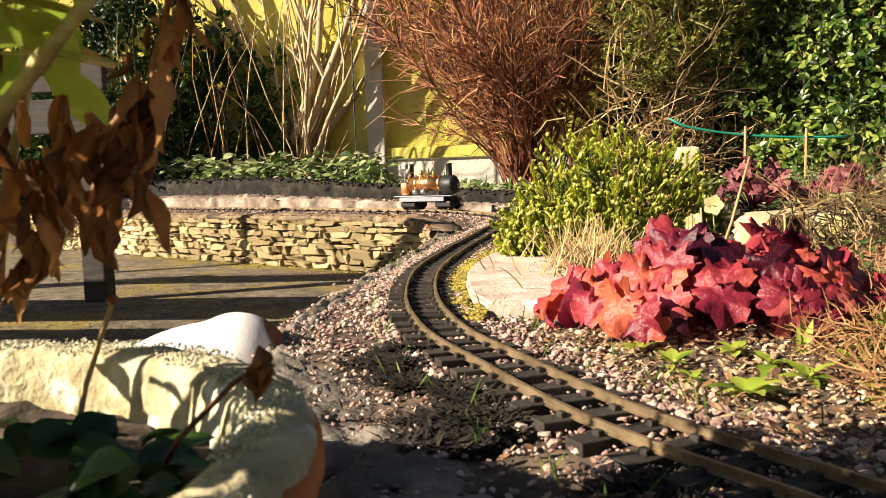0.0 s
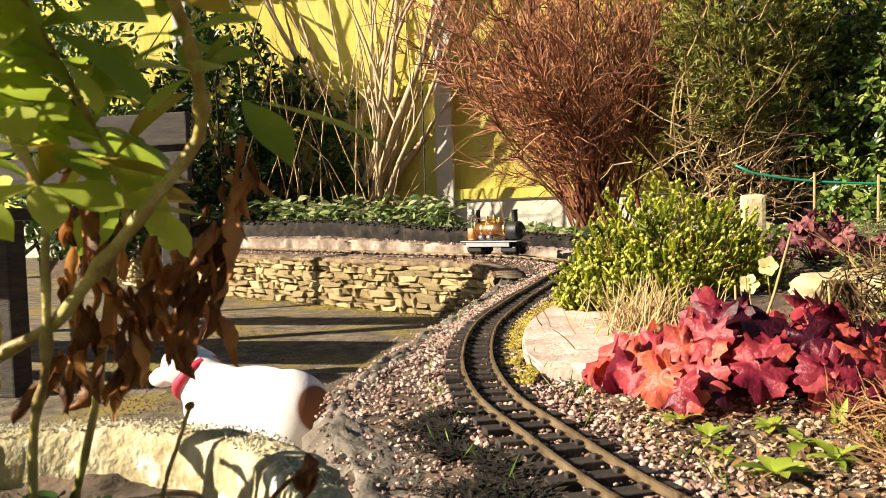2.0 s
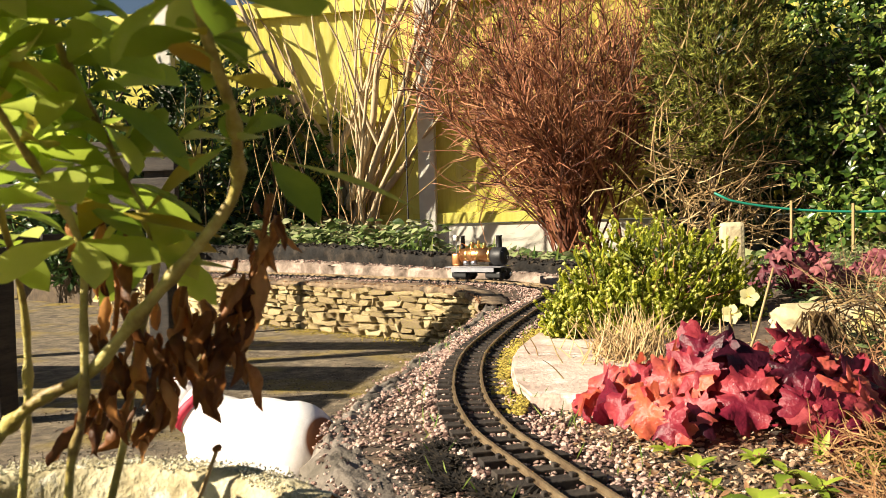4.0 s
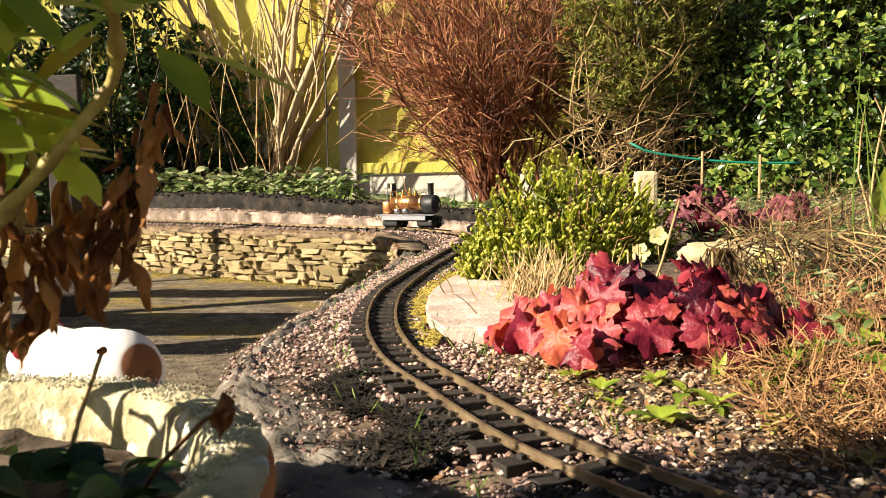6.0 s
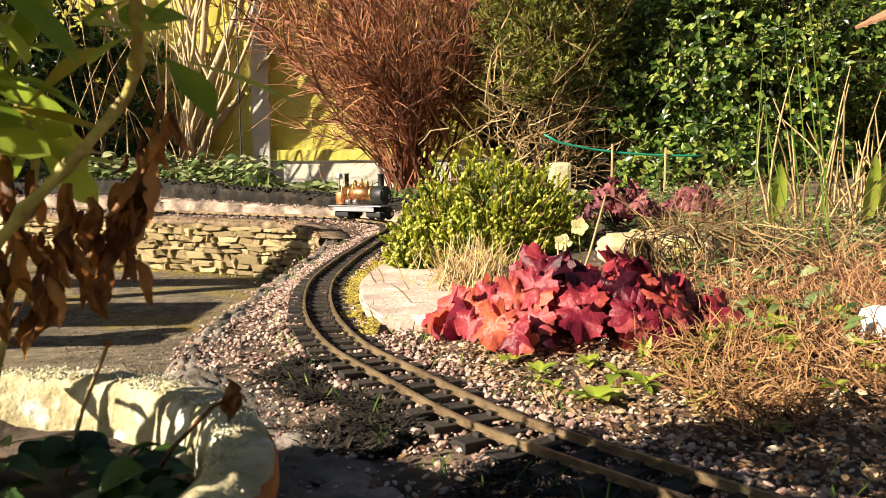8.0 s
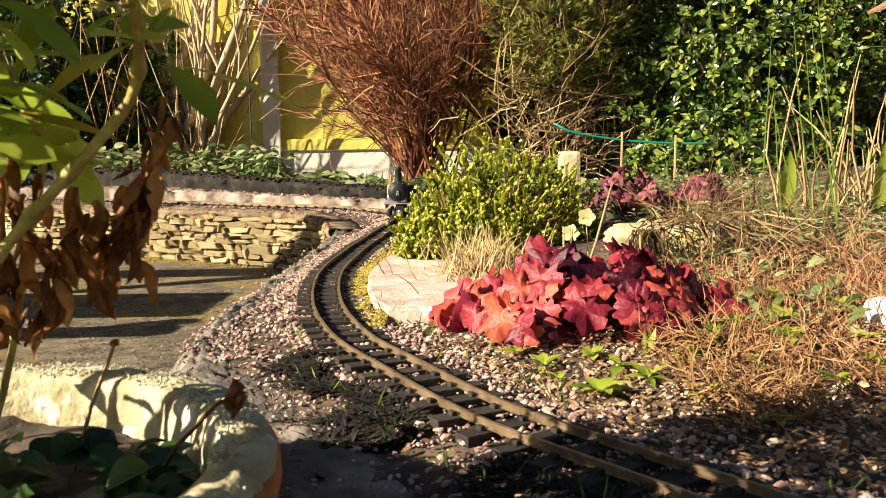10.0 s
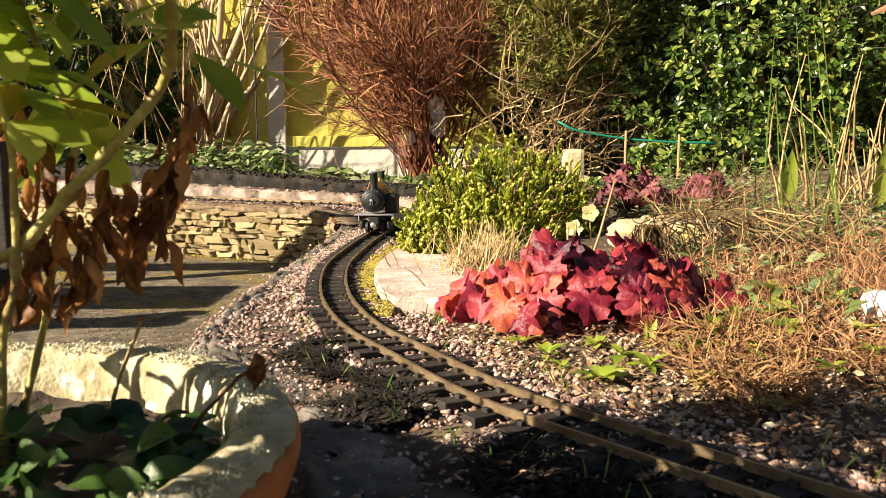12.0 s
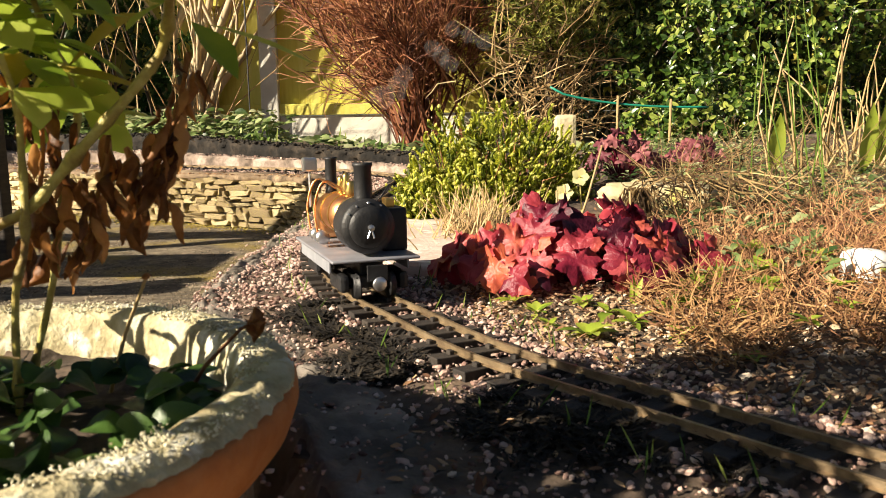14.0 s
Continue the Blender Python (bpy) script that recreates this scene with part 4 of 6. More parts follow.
def background_plants():
    rnd = random.Random(31)
    twig_shrub()
    pale_shrub()
    for x, y, z, rx, ry, rz, n in ((1.75, 4.2, 0.6, 1.0, 0.6, 0.65, 1900), (1.45, 4.5, 1.35, 0.5, 0.4, 0.6, 700), (3.4, 4.0, 0.7, 0.9, 0.7, 0.8, 900), (2.2, 4.5, 1.5, 1.2, 0.5, 0.7, 1600), (1.25, 3.7, 0.22, 0.45, 0.3, 0.22, 420)):
        hedge((x, y, z), (rx, ry, rz), n, rnd)
    conifer(rnd)
    # added dark leaf backing; its colour stands in for the shade in the gaps
    leaf_mass("evergreen_shrub", "dark leaf backing behind the hedge, coloured for the shade in its gaps", "hedge", M_DARKLEAF, (2.2, 4.95, 0.95), (1.7, 0.12, 1.15), 7000, 0.07, rnd, 0.5, 900)
    leaf_mass("evergreen_shrub", "dark leaf fill behind the conifer, coloured for the near-black shade there", "shrub", M_DARKLEAF, (0.7, 4.8, 0.9), (0.4, 0.22, 0.9), 4000, 0.06, rnd, 0.5, 300, branches=6)
    # dark leaves also stand in for the shaded fence left of the bare shrub
    for x, y, z, rx, ry, rz, n in ((-2.9, 4.4, 0.45, 0.4, 0.3, 0.45, 3200), (-1.95, 5.04, 0.6, 0.45, 0.08, 0.6, 2200), (-2.45, 4.9, 0.75, 0.55, 0.18, 0.8, 4600), (-3.5, 4.8, 0.85, 0.8, 0.25, 0.95, 6000)):
        leaf_mass("evergreen_shrub", "dark evergreen leaves against the fence, also standing in for the shade there", "shrub", M_DARKLEAF, (x, y, z), (rx, ry, rz), n, 0.06, rnd, 0.45, n // 16, branches=10)
    t = thing("twig_bush", "tangle of dry tan twigs below the conifer", "shrub", (0.62, 4.0, 0.1))
    b = Build()
    for i in range(260):
        p = (rnd.gauss(0, 0.15), rnd.gauss(0, 0.08), rnd.uniform(0, 0.5))
        b.tube(wander(p, (rnd.gauss(0, .8), rnd.gauss(0, .5), rnd.gauss(0.2, .6)), rnd.uniform(0.12, 0.35), 4, rnd, 0.5), [0.0035, 0.003, 0.0025, 0.0018, 0.001], 3, False)
    tagged(part("twigs", b, M_TAN, t), kind="stuff")
    # ground cover behind the kerb
    b = Build()
    for i in range(2600):
        x = rnd.uniform(-3.2, 0.7)
        lo = kerb_y(x)
        y = lo + 0.12 + abs(rnd.gauss(0, 0.25))
        if y > FENCE_Y - 0.1:
            continue
        a = rnd.uniform(0, 6.28)
        s = rnd.uniform(0.03, 0.075)
        h = rnd.uniform(0.0, 0.16) * (0.6 + 0.5 * noise.noise((x * 3, y * 3, 0)))
        if x > -0.75:
            h *= 0.3
            if rnd.random() < 0.7:
                continue
        h += kerb_top(x) * 0.88
        b.leaf((x, y, 0.02 + max(0, h)), (math.cos(a), math.sin(a), rnd.uniform(-.3, .6)), (rnd.gauss(0, .4), rnd.gauss(-.3, .4), 1), s, s * rnd.uniform(0.5, 0.8), 0.3, 0.2)
    stuff("ground_cover", b, M_IVY, "low leafy ground cover with pale mottled leaves along the border", "ground cover")
    g = Build()
    for i in range(110):
        x = rnd.uniform(-3.0, 0.6)
        y = kerb_y(x) + 0.12 + abs(rnd.gauss(0, 0.2))
        g.leaf((x, y, kerb_top(x) * 0.8), (rnd.gauss(0, .35), rnd.gauss(0, .3), 1), (0, -1, 0.2), rnd.uniform(0.06, 0.14), 0.01, 0.3, 0.1, (0.4, 1, 0.7, 0))
    stuff("border_grass", g, M_GRASS, "narrow grassy leaves in the border", "grass")


# ---- plants of the bed ----
def heather():
    rnd = random.Random(41)
    at = Vector((0.13, 1.98, 0.01))
    root = thing("heather_bush", "dense yellow-green heather bush of upright sprigs", "heather", at)
    b, tips, wood = Build(), Build(), Build()
    blobs = [((-0.11, -0.02, 0.03), 0.13, 0.16), ((0.06, 0.0, 0.05), 0.17, 0.21), ((0.15, 0.04, 0.03), 0.12, 0.16), ((-0.02, -0.12, 0.02), 0.12, 0.12), ((-0.03, 0.1, 0.06), 0.15, 0.2), ((-0.16, -0.1, 0.0), 0.07, 0.1)]
    for i in range(1700):
        c, r, hgt = rnd.choice(blobs)
        d = Vector((rnd.gauss(0, 1), rnd.gauss(-0.3, 1), abs(rnd.gauss(0, 0.9)) - 0.15)).normalized()
        k = 1 + 0.26 * noise.noise(d * 2.7 + Vector(c) * 9)
        tip = Vector(c) + Vector((d.x * r, d.y * r, d.z * hgt)) * k * rnd.uniform(0.72, 1.08)
        if tip.z < 0.005:
            continue
        up = (d * 0.95 + Vector((rnd.gauss(0, .2), rnd.gauss(0, .2), 0.6))).normalized()
        ln = rnd.uniform(0.022, 0.042)
        side = up.orthogonal().normalized()
        bend = Vector((rnd.gauss(0, .006), rnd.gauss(0, .006), 0))
        pts = [tip - up * ln * (1 - u / 8) + bend * math.sin(u * 0.39) for u in range(9)]
        b.tube(pts[::2], [0.0024, 0.003, 0.003, 0.0028, 0.0024], 4)
        for k2 in range(22):
            a = k2 * 2.4
            o = (side * math.cos(a) + up.cross(side) * math.sin(a))
            b.leaf(pts[0].lerp(pts[8], k2 / 21), o + up * rnd.uniform(0.5, 1.2), up, rnd.uniform(0.006, 0.0095), 0.0034, 0.0, 0.0, (0.7, 1, 0))
        if rnd.random() < 0.85:
            tips.stone(tip + up * 0.002, rnd.uniform(0.0065, 0.01), rnd, 1.1)
            for k2 in range(5):
                a = k2 * 2.4
                o = (side * math.cos(a) + up.cross(side) * math.sin(a))
                tips.leaf(tip - up * 0.002, o + up * rnd.uniform(0.5, 1.8), up, rnd.uniform(0.007, 0.0105), 0.005, -0.1, 0.2, (0.5, 1, 0.4))
        if i % 4 == 0:
            wood.tube([(c[0] * 0.4, c[1] * 0.4, 0), Vector(c) * 0.6 + tip * 0.3, tip - up * ln * 0.7], [0.003, 0.002, 0.001], 3, False)
    tagged(part("sprigs", b, M_HEATHER, root), kind="stuff")
    tagged(part("tips", tips, M_HEATHERTIP, root, "pale yellow sprig tips"), kind="stuff")
    tagged(part("wood", wood, M_TWIG, root), kind="stuff")


def lobed_clump(name, label, material, at, count, spread, height, size, seed, depth, ruffle, lobes=5):
    rnd = random.Random(seed)
    root = thing(name, label, "heuchera", at)
    stalks = Build()
    for i in range(count):
        a = rnd.uniform(0, 6.28)
        rr = spread[0] * rnd.uniform(0.1, 1.0) ** 0.6
        x, y = math.cos(a) * rr, math.sin(a) * rr * spread[1] / spread[0]
        k = rr / spread[0]
        z = height * (1 - 0.75 * k ** 1.6) * rnd.uniform(0.75, 1.1)
        out = Vector((math.cos(a) * k, math.sin(a) * k - 0.45, 0.8 - 0.35 * k)) + Vector((rnd.gauss(0, .45), rnd.gauss(0, .4), 0))
        r = size * rnd.uniform(0.65, 1.15)
        b = Build()
        b.disc_leaf((x, y, max(z, 0.012)), out, (math.cos(a), math.sin(a), -0.5), r, lobes, depth, ruffle, seed * 100 + i)
        part("leaf", b, material, root, "", True)
        stalks.tube([(x * 0.12, y * 0.12, 0), (x * 0.5, y * 0.5, z * 0.75), (x, y, max(z, 0.012))], [0.0022, 0.0016, 0.0012], 4, False)
    part("stalks", stalks, M_HEUCH, root)
    return root


def bed_plants():
    rnd = random.Random(51)
    heather()
    lobed_clump("red_heuchera", "crimson heuchera with broad lobed ruffled leaves", M_HEUCH, (0.205, 1.12, 0.0), 100, (0.2, 0.14), 0.1, 0.036, 6, 0.24, 0.34, 7)
    lobed_clump("purple_heuchera", "small purple heuchera with tightly curled leaves", M_PURPLE, (0.51, 2.2, 0.06), 60, (0.11, 0.09), 0.14, 0.026, 8, 0.5, 0.35, 6)
    lobed_clump("purple_heuchera", "small purple heuchera with tightly curled leaves, half hidden by stalks", M_PURPLE, (0.74, 2.3, 0.07), 40, (0.1, 0.1), 0.11, 0.026, 9, 0.5, 0.35, 6)
    # matted dry moss on the near corner of the bed
    b = Build()
    for i in range(5200):
        x, y = rnd.uniform(0.24, 0.8), rnd.uniform(0.7, 1.15)
        if track_gap(x, y) < 0.11 or noise.noise((x * 9, y * 9, 4)) < -0.28:
            continue
        z = gz(x, y) + rnd.uniform(0.0, 0.022) * (1 + noise.noise((x * 12, y * 12, 9)))
        q = wander((x, y, z), (rnd.gauss(0, 1), rnd.gauss(0, 1), rnd.gauss(0.25, .3)), rnd.uniform(0.02, 0.05), 3, rnd, 0.6)
        b.tube(q, [0.0009, 0.0008, 0.0006, 0.0003], 3, False)
    stuff("dry_moss", b, M_DRYMAT, "matted brown dry moss and strands over the bed's corner", "dry moss")
    # near-black moss in two strips beside the track
    b = Build()
    for i in range(17000):
        u = rnd.random()
        if i % 3:
            w = rnd.gauss(0, 0.016) * (0.6 + abs(noise.noise((u * 5, 0, 3))) * 2)
            x, y = -0.165 + 0.125 * u + w, 1.0 - 0.3 * u + w * 0.5
        else:
            w = rnd.gauss(0, 0.018) * (0.6 + abs(noise.noise((u * 5, 0, 9))) * 2)
            x, y = 0.03 + 0.2 * u + w * 0.5, 0.61 - 0.13 * u + w
        if noise.noise((x * 14, y * 14, 7)) < -0.16:
            continue
        a = rnd.uniform(0, 6.28)
        b.leaf((x, y, gz(x, y) + 0.002), (math.cos(a), math.sin(a), rnd.uniform(0.1, 1.4)), (0, 0, 1), rnd.uniform(0.008, 0.02), 0.0034, 0.4, 0.2, (0.6, 1, 0))
    stuff("moss", b, M_NEARBLACK, "near-black dry moss on the gravel beside the track", "moss")
    # the rock
    bm = bmesh.new()
    bmesh.ops.create_icosphere(bm, subdivisions=4, radius=1)
    for v in bm.verts:
        c = v.co
        k = 1 / max(abs(c.x) ** 3 + abs(c.y) ** 3 + abs(c.z) ** 3, 0.2) ** (1 / 3)
        w = 1 + 0.2 * noise.noise(c * 1.6) + 0.1 * noise.noise(c * 4) + 0.04 * noise.noise(c * 11)
        v.co = Vector((c.x * 0.12, c.y * 0.055, c.z * 0.036)) * k * w
    me = bpy.data.meshes.new("rock")
    bm.to_mesh(me)
    bm.free()
    me.materials.append(M_ROCK)
    me.polygons.foreach_set("use_smooth", [True] * len(me.polygons))
    ob = tagged(new("rock", me), "long pale limestone rock lying in the flower bed", "rock")
    ob.matrix_basis = pose(0.455, 1.6, 0.066, 0, 3, -8)
    # dry grass, stalks and reeds
    s = Build()
    for i in range(1250):
        x, y = 0.4 + abs(rnd.gauss(0, 0.42)), rnd.uniform(1.3, 2.7)
        if x < 0.2 + 0.18 * y:
            continue
        d = Vector((rnd.gauss(0, .8), rnd.gauss(0, .6), abs(rnd.gauss(0.15, .3))))
        s.tube(wander((x, y, gz(x, y)), d, rnd.uniform(0.06, 0.24), 5, rnd, 0.6), [0.0011, 0.001, 0.0009, 0.0008, 0.0006, 0.0003], 3, False)
    for i in range(160):
        x, y = rnd.uniform(0.38, 0.62), 1.5 + rnd.gauss(0, 0.05)
        s.tube(wander((x, y, 0.11 + rnd.uniform(-.03, .02)), (rnd.gauss(0, .8), rnd.gauss(-.4, .4), rnd.gauss(-.5, .5)), rnd.uniform(0.05, 0.16), 5, rnd, 0.5), [0.0016, 0.0014, 0.0012, 0.001, 0.0008, 0.0004], 3, False)
    for i in range(90):
        s.tube(wander((0.36 + rnd.gauss(0, .012), 1.42 + rnd.gauss(0, .01), 0.105), (rnd.gauss(0, .35), rnd.gauss(-.2, .3), -1), rnd.uniform(0.06, 0.11), 4, rnd, 0.25), [0.0014, 0.0013, 0.0011, 0.0008, 0.0004], 3, False)
    stuff("dry_stalks", s, M_TANGLE, "tangled dry tan stalks of last year's perennials", "dry stalks")
    s = Build()
    for i in range(7500):
        x, y = rnd.gauss(0.62, 0.22), rnd.gauss(1.12, 0.17)
        if x < 0.33:
            continue
        z = gz(x, y) + 0.03 * max(0, 1 - ((x - .62) / .4) ** 2) * rnd.random()
        s.tube(wander((x, y, z), (rnd.gauss(0, 1), rnd.gauss(0, 1), rnd.gauss(0.3, .5)), rnd.uniform(0.02, 0.06), 3, rnd, 0.9), [0.0009, 0.0008, 0.0007, 0.0003], 3, False)
    stuff("dry_mat", s, M_DRYBROWN, "low wiry mat of withered brown stems", "dead plant")
    s = Build()
    for i in range(260):
        x, y = rnd.gauss(0.08, 0.05), rnd.gauss(1.58, 0.06)
        s.tube(wander((x, y, 0.01), (rnd.gauss(0, .5), rnd.gauss(-.2, .4), 1), rnd.uniform(0.04, 0.11), 4, rnd, 0.3), [0.0014, 0.0013, 0.0011, 0.0008, 0.0004], 3, False)
    stuff("straw_tuft", s, M_TAN, "tuft of straw-coloured dead stems beside the slab", "dry grass")
    s = Build()
    for i in range(900):
        x, y = 0.36 + abs(rnd.gauss(0, 0.5)), rnd.uniform(0.95, 3.2)
        if x < 0.25 + 0.1 * y:
            continue
        for k in range(rnd.randint(3, 7)):
            a = rnd.uniform(0, 6.28)
            ln = rnd.uniform(0.012, 0.035)
            s.leaf((x + rnd.gauss(0, .012), y + rnd.gauss(0, .012), gz(x, y) + rnd.uniform(0.005, 0.035)), (math.cos(a), math.sin(a), rnd.uniform(0, 1)), (rnd.gauss(0, .3), rnd.gauss(-.2, .3), 1), ln, ln * 0.4, 0.3, 0.2)
    stuff("bed_weeds", s, M_IVY, "small green weeds scattered among the dead stalks", "weeds")
    # a stone post behind the heather
    b = Build()
    b.box((0.075, 0.07, 0.42), pose(0, 0, 0.06), 0.014)
    tagged(part("stone_post", b, M_ROCK), "short pale stone post behind the heather", "post").location = (0.47, 2.95, -0.02)
    r = thing("reed_clump", "clump of tall green reed stems among dry stalks", "reeds", (0.745, 1.6, 0.03))
    for i in range(8):
        b = Build()
        b.tube(wander((rnd.gauss(0, .03), rnd.gauss(0, .03), 0), (rnd.gauss(-0.06, .1), rnd.gauss(0, .1), 1), rnd.uniform(0.25, 0.5), 5, rnd, 0.06), [0.0017, 0.0016, 0.0014, 0.0012, 0.0009, 0.0004], 4, False)
        part("stem", b, M_GRASS, r)
    r = thing("dead_cane_clump", "clump of pale broken dead canes", "dry stalks", (1.0, 2.0, 0.06))
    for i in range(34):
        b = Build()
        b.tube(wander((rnd.gauss(0, .1), rnd.gauss(0, .06), 0), (rnd.gauss(-0.05, .25), rnd.gauss(0, .2), 1), rnd.uniform(0.18, 0.42), 4, rnd, 0.28), [0.004, 0.0036, 0.003, 0.0024, 0.0015], 5, False)
        part("cane", b, M_TAN, r)
    for x, y, ln in ((0.98, 1.85, 0.17), (1.03, 1.88, 0.2), (0.79, 1.9, 0.15)):
        o = thing("broad_leaf_plant", "single broad upright green leaf", "plant", (x, y, 0.09))
        b = Build()
        b.leaf((0, 0, 0), (0.2, 0, 1), (0.2, -1, 0.1), ln, 0.045, 0.1, 0.3, (0, .7, 1, .9, .6, 0))
        part("leaf", b, M_BRIGHT, o, "", True)
    # seedlings
    for k, (x, y, n, s) in enumerate(((0.165, 0.826, 7, 0.024), (0.2, 0.9, 6, 0.02), (0.12, 0.93, 8, 0.016), (0.1, 0.995, 4, 0.022), (0.3, 0.93, 14, 0.02), (0.34, 0.88, 10, 0.018), (0.36, 1.02, 16, 0.026), (0.42, 1.0, 10, 0.02), (0.26, 0.8, 8, 0.014), (0.45, 1.1, 12, 0.026), (0.3, 0.72, 6, 0.013), (0.38, 0.78, 9, 0.013), (0.47, 0.9, 9, 0.014), (0.55, 0.93, 8, 0.014), (0.22, 0.86, 9, 0.018), (0.13, 0.88, 7, 0.014), (0.33, 0.99, 14, 0.022), (0.4, 0.93, 12, 0.018), (0.5, 1.02, 12, 0.02), (0.27, 0.9, 8, 0.015), (0.44, 0.82, 8, 0.013), (0.18, 0.95, 8, 0.016))):
        o = thing("seedling", "small bright green weed seedling on the gravel", "seedling", (x, y, gz(x, y) + (0.016 if x > 0.37 else 0)), "seedlings in the bed")
        b = Build()
        for i in range(n):
            a = i * 2.4 + k
            lift = rnd.uniform(0.15, 1.3)
            b.leaf((0, 0, 0.006), (math.cos(a), math.sin(a), lift), (0, 0, 1), s * rnd.uniform(1.0, 1.7), s * rnd.uniform(0.5, 0.9), 0.4, 0.2)
        part("leaves", b, M_BRIGHT, o, "", True)
    for k, (x, y, ln) in enumerate(((0.245, 0.955, 0.05), (0.322, 0.965, 0.05), (0.29, 1.02, 0.05), (0.36, 1.0, 0.055))):
        o = thing("bulb_shoot", "upright fresh green bulb shoot", "bulb shoot", (x, y, gz(x, y) - 0.002), "bulb shoots")
        b = Build()
        for i in range(3):
            b = Build()
            b.leaf((rnd.gauss(0, .002), rnd.gauss(0, .002), 0), (rnd.gauss(0, .2), rnd.gauss(0, .15), 1), (rnd.gauss(0, .5), -1, 0), ln * rnd.uniform(0.6, 0.95), 0.011, 0.15, 0.35, (0.5, 1, 0.9, 0.5, 0))
            part("blade", b, M_BRIGHT, o, "", True)
    g = Build()
    for i in range(160):
        s = rnd.uniform(0.4, 3.2)
        p, d = lerp_path(TRACK, s)
        w = rnd.choice((-1, 1)) * rnd.uniform(0.055, 0.11)
        g.leaf((p.x + d.y * w, p.y - d.x * w, -0.005), (rnd.gauss(0, .4), rnd.gauss(0, .4), 1), (0, -1, .2), rnd.uniform(0.01, 0.035), 0.002, 0.2, 0, (1, .8, 0))
    stuff("grass_tufts", g, M_GRASS, "sparse grass blades in the ballast", "grass")
    # primroses
    for x, y, z, tx in ((0.289, 1.6, 0.115, 0.1), (0.258, 1.6, 0.084, -0.3)):
        o = thing("primrose", "pale yellow five-petalled primrose flower", "flower", (x, y, z))
        st = Build()
        st.tube([(0.01, 0.02, -z + 0.01), (0.004, 0.01, -z * 0.4), (0, 0, -0.003)], [0.0015, 0.0014, 0.0012], 5)
        part("stalk", st, M_STEM, o)
        for i in range(5):
            a = i * 2 * math.pi / 5
            b = Build()
            d = Vector((math.cos(a), -0.25 + 0.1 * math.sin(a), math.sin(a)))
            b.leaf((0, 0, 0), d, (tx, -1, 0.2), 0.019, 0.017, 0.1, 0.1, (0.1, .7, 1, .85, 0.3))
            part("petal", b, M_PETAL, o, "", True)
        e = Build()
        e.stone((0, -0.003, 0), 0.006, rnd, 0.6)
        part("eye", e, M_PETALEYE, o)
    # old flower stems in the crimson clump
    for x, y, z0, tx, ty, tz in ((0.19, 1.12, 0.04, 0.24, 1.14, 0.19), (0.18, 1.16, 0.05, 0.178, 1.16, 0.125), (0.2, 1.2, 0.05, 0.196, 1.2, 0.13), (0.3, 1.2, 0.04, 0.29, 1.18, 0.12)):
        o = thing("flower_stem", "thin pale dry flower stem rising from the crimson clump", "dry stem", (x, y, 0))
        b = Build()
        b.tube([(0, 0, 0.005), (0, 0, z0), ((tx - x) * 0.55, (ty - y) * 0.5, z0 + (tz - z0) * 0.5), (tx - x, ty - y, tz)], [0.002, 0.0019, 0.0017, 0.0014], 6)
        part("stem", b, M_TAN, o, "", True)
    # the eave of a bird table at the side of the hedge
    o = thing("bird_table", "brown timber bird table roof on a post before the hedge", "bird table", (1.9, 3.0, 0.05))
    b = Build()
    b.box((0.06, 0.06, 0.7), pose(0, 0, 0.35), 0.004)
    part("post", b, M_TIMBER, o)
    for sx in (-1, 1):
        b = Build()
        b.box((0.32, 0.3, 0.014), pose(sx * 0.14, 0, 0.77, 0, sx * 28, 0), 0.003)
        part("roof_board", b, M_TIMBER, o)
    # cord and its canes
    o = thing("green_cord", "thin green plastic cord strung between short canes", "cord", (0, 3.0, 0))
    b = Build()
    pts = [(0.45 + 0.62 * i / 12, 0.2, 0.36 - 0.088 * (i / 12) ** 0.5 - 0.012 * math.sin(math.pi * i / 12)) for i in range(13)]
    b.tube(pts, 0.0045, 6)
    part("cord", b, M_ROPE, o, "", True)
    for k in (5, 9):
        c = Build()
        c.tube([(pts[k][0], pts[k][1] - 0.01, 0.0), (pts[k][0] + 0.005, pts[k][1] - 0.01, pts[k][2] + 0.03)], 0.005, 6)
        part("cane", c, M_TAN, o, "pale split cane")
    # white pot
    o = Build()
    o.lathe([(0.002, 0.0), (0.028, 0.0), (0.03, 0.034), (0.027, 0.044), (0.016, 0.048), (0.002, 0.049)], pose(0, 0, 0), 28)
    tagged(part("white_cap", o, M_WHITE, None, "", True), "upturned white plastic cup standing in the bed", "cup").location = (0.535, 0.97, 0.012)


# ---- pot and its plant ----
POT = Vector((-0.298, 0.42, 0))
PLANTED = Vector((-0.264, 0.444, 0))


